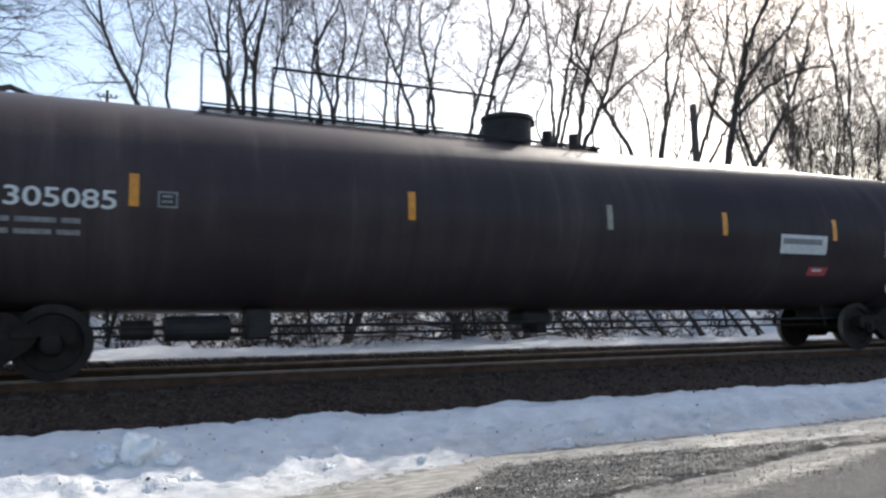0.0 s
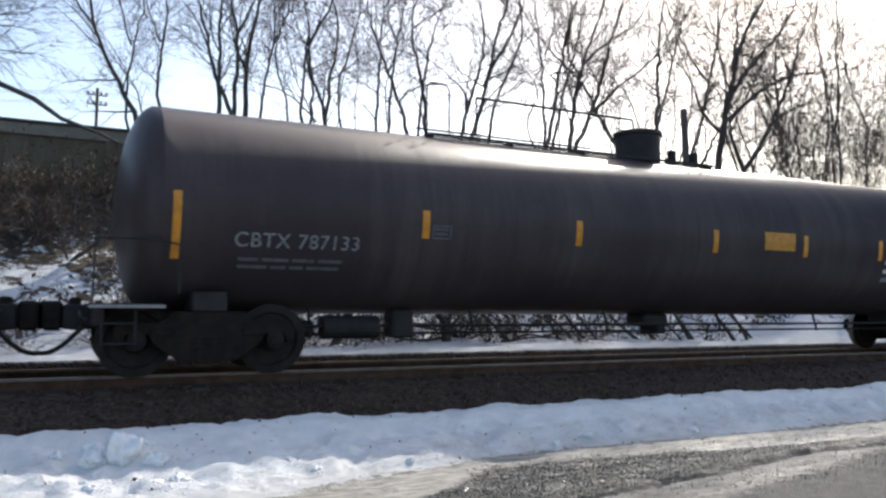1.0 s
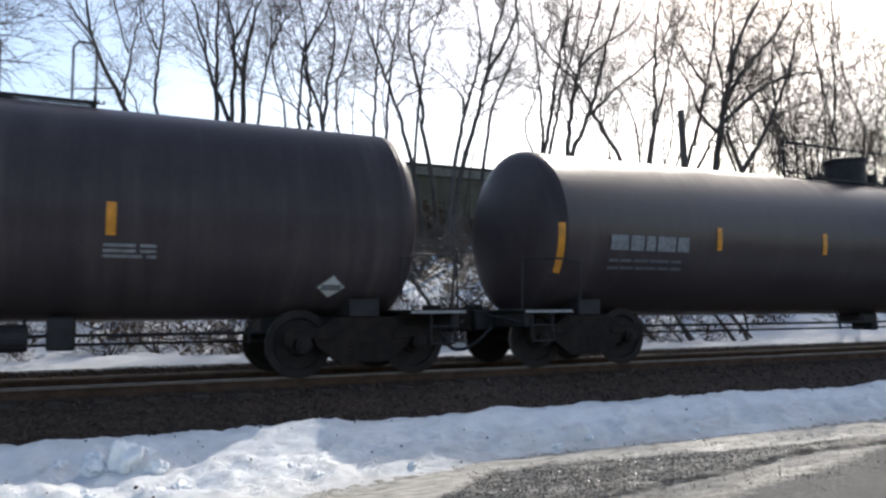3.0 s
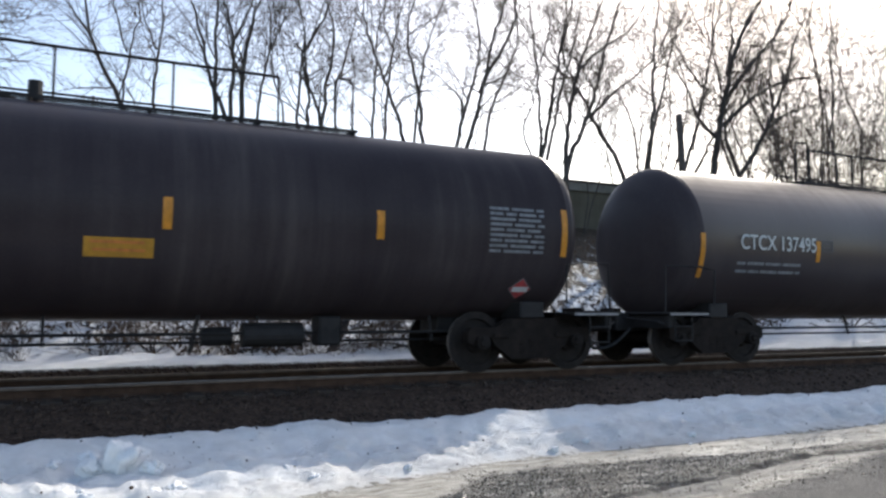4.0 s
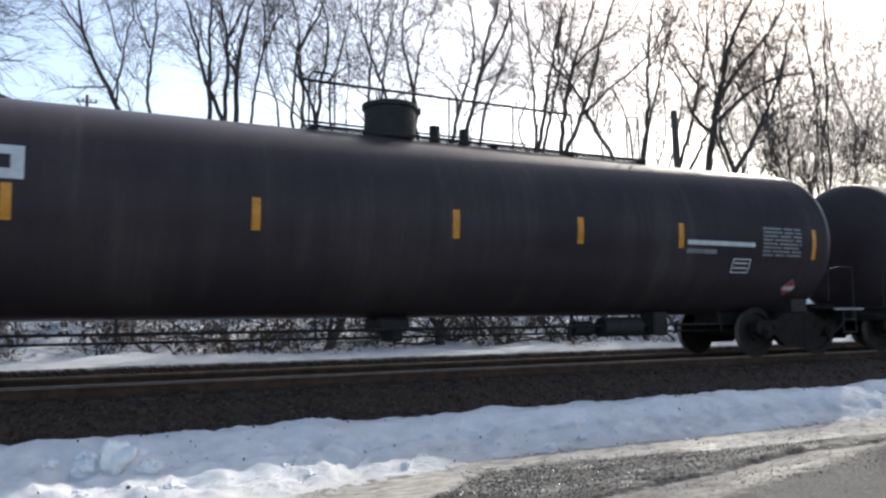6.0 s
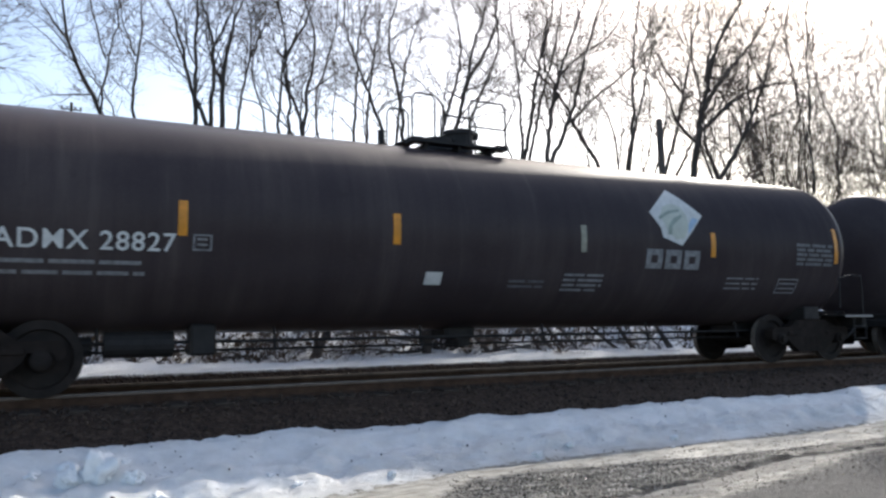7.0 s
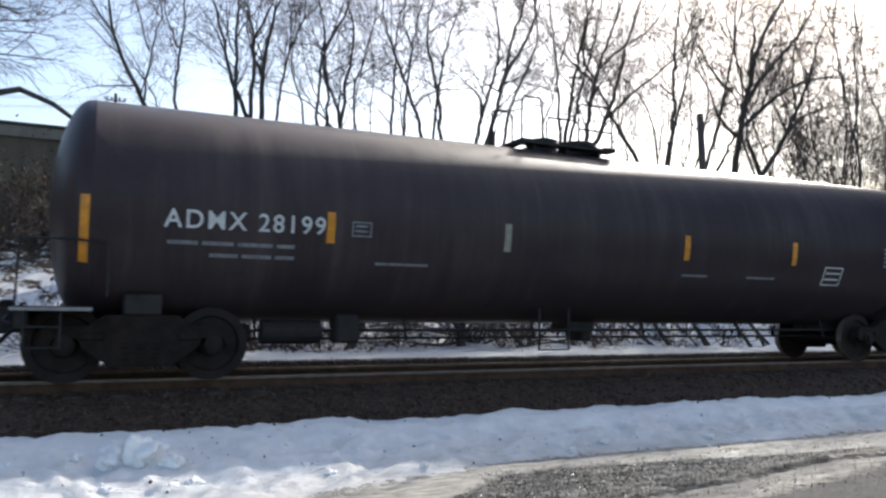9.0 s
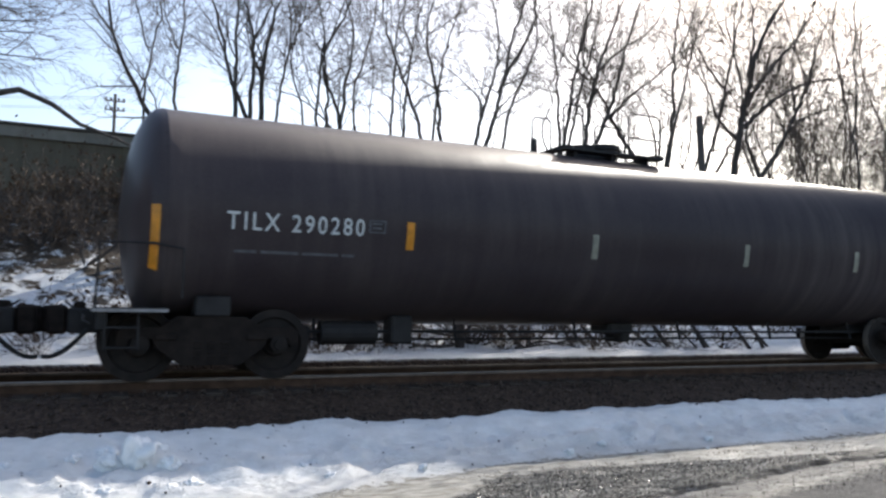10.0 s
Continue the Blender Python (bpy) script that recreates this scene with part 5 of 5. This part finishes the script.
    for u0, u1, h0, h1, n in ((6.7, 7.4, 10, 20, 12), (8.0, 8.8, -8, 25, 34), (5.9, 6.5, -12, -3, 8)):
        for k in range(n):
            cu, ch = rng.uniform(u0 + 0.1, u1 - 0.1), rng.uniform(deg(h0) + 0.08, deg(h1) - 0.08)
            a0, rr, ww = rng.uniform(0, 6), rng.uniform(0.04, 0.17), rng.uniform(0.006, 0.026)
            v, f = [], []
            m = 14
            for i in range(m + 1):
                a = a0 + rng.uniform(3.2, 3.4) * i / m * 1.3
                for w in (rr - ww, rr + ww):
                    v.append(on_tank(cu + w * math.cos(a), ch + 1.2 * w * math.sin(a), 0.006 + 0.0004 * k))
            for i in range(m):
                f.append((2 * i, 2 * i + 1, 2 * i + 3, 2 * i + 2))
            from_lists("spray_stroke", v, f, "faded" if k % 3 else "dim", c, "pale looping spray stroke")
    # 9
    c = add(154.6, 16.78, "tank_a", short + " and white lettering")
    add_short_platform(c, 7.02, 8.92, 8.5, 3.90)
    add_underside(c, 16.78, 3.3, 8.4)
    end_strip(c, 0.62, -31, 1)
    lettering(c, "ADMX 28199", 1.49, 3.50, deg(-12), deg(-3), "white", 1.2)
    bars(c, 1.54, 3.11, deg(-18), 1, 0.1, 0.05, "faded", 33)
    bars(c, 2.05, 3.12, deg(-24), 1, 0.1, 0.05, "faded", 34)
    stripes(c, (3.58, 6.27, 9.69, 12.19), -16, 0, (1,))
    end_strip(c, 15.9, -20, 5)
    frame_box(c, 3.87, 4.15, deg(-12), deg(-4), "faded")
    for a, b in ((4.25, 5.04), (9.67, 10.23), (11.14, 11.81)):
        decal("painted_line", c, (a, b, deg(-27), deg(-25.5)), "faded", 0.005, "", 1)
    frame_box(c, 13.02, 13.5, deg(-30), deg(-16), "white")
    bars(c, 14.6, 15.6, deg(0), 5, 0.08, 0.045, "faded", 35)
    pipe("stirrup", [(7.15, -0.9, 0.95), (7.15, -0.9, 0.30), (7.7, -0.9, 0.30), (7.7, -0.9, 0.95)], 0.02, "steel", c)
    # 10
    c = add(172.7, 16.75, "tank_b", short + " and grey lettering")
    add_short_platform(c, 7.0, 9.15, 8.2, 3.93)
    add_underside(c, 16.75, 3.3, 8.4)
    end_strip(c, 0.56, -34, -1)
    lettering(c, "TILX 290280", 1.39, 3.20, deg(-11), deg(-2), "white", 1.3)
    bars(c, 1.50, 3.09, deg(-21), 1, 0.1, 0.04, "dim", 36)
    stripes(c, (3.88, 7.0, 10.2, 13.0), -17, -2, (1, 2, 3))
    frame_box(c, 3.27, 3.51, deg(-9), deg(-2), "dim")
    # 11, just coming into view at the end
    c = add(190.7, 16.75, "tank_a", short + " and amber strips")
    add_short_platform(c, 7.0, 9.15, 8.2, 3.93)
    add_underside(c, 16.75, 3.3, 8.4)
    end_strip(c, 0.56, -34, -1)
    stripes(c, (3.88, 7.0, 10.2, 13.0), -17, -2)


def motions():
    for car, x0 in CARS:
        walk(car, [(t, pose(x0 - SPEED * t, TRACK_Y, 0)) for t in range(0, 11)])
    turn = math.degrees(SPEED / FPS / WHEEL_R)
    for w, u in WHEELSETS:
        walk(w, [(i / FPS, pose(u, 0, WHEEL_R, 0, -turn * i, 0)) for i in range(0, 301)])


build_ground()
build_track()
build_wall()
build_posts()
build_trees()
build_bushes()
build_train()
build_snow_bits()
scatter("ballast", 5200, -3, 16, 8.95, 12.1, 0.02, 0.05, "stone", "loose dark ballast stones", "ballast", 0.3, 2)
scatter("gravel", 42000, 0.5, 12, 4.8, 6.6, 0.004, 0.013, "gravel", "wet loose gravel along the verge", "gravel", 0.4, 3,
        lambda x, y: 0.0 if abs(y - 5.24 - 0.2 * (x - 4.66)) < 0.08 else (1.0 if 5.3 + 0.2 * (x - 4.66) < y < min(6.34, 6.88 - 0.1 * x, 6.25 + 0.7 * (x - 3.5)) else (0.10 if x > 3.2 else 0.0)))
scatter("dirt_crumbs", 90, -1, 12, 6.6, 8.3, 0.006, 0.026, "stone", "dark crumbs of dirt strewn on the snow bank", "dirt", 0.4, 6)
motions()
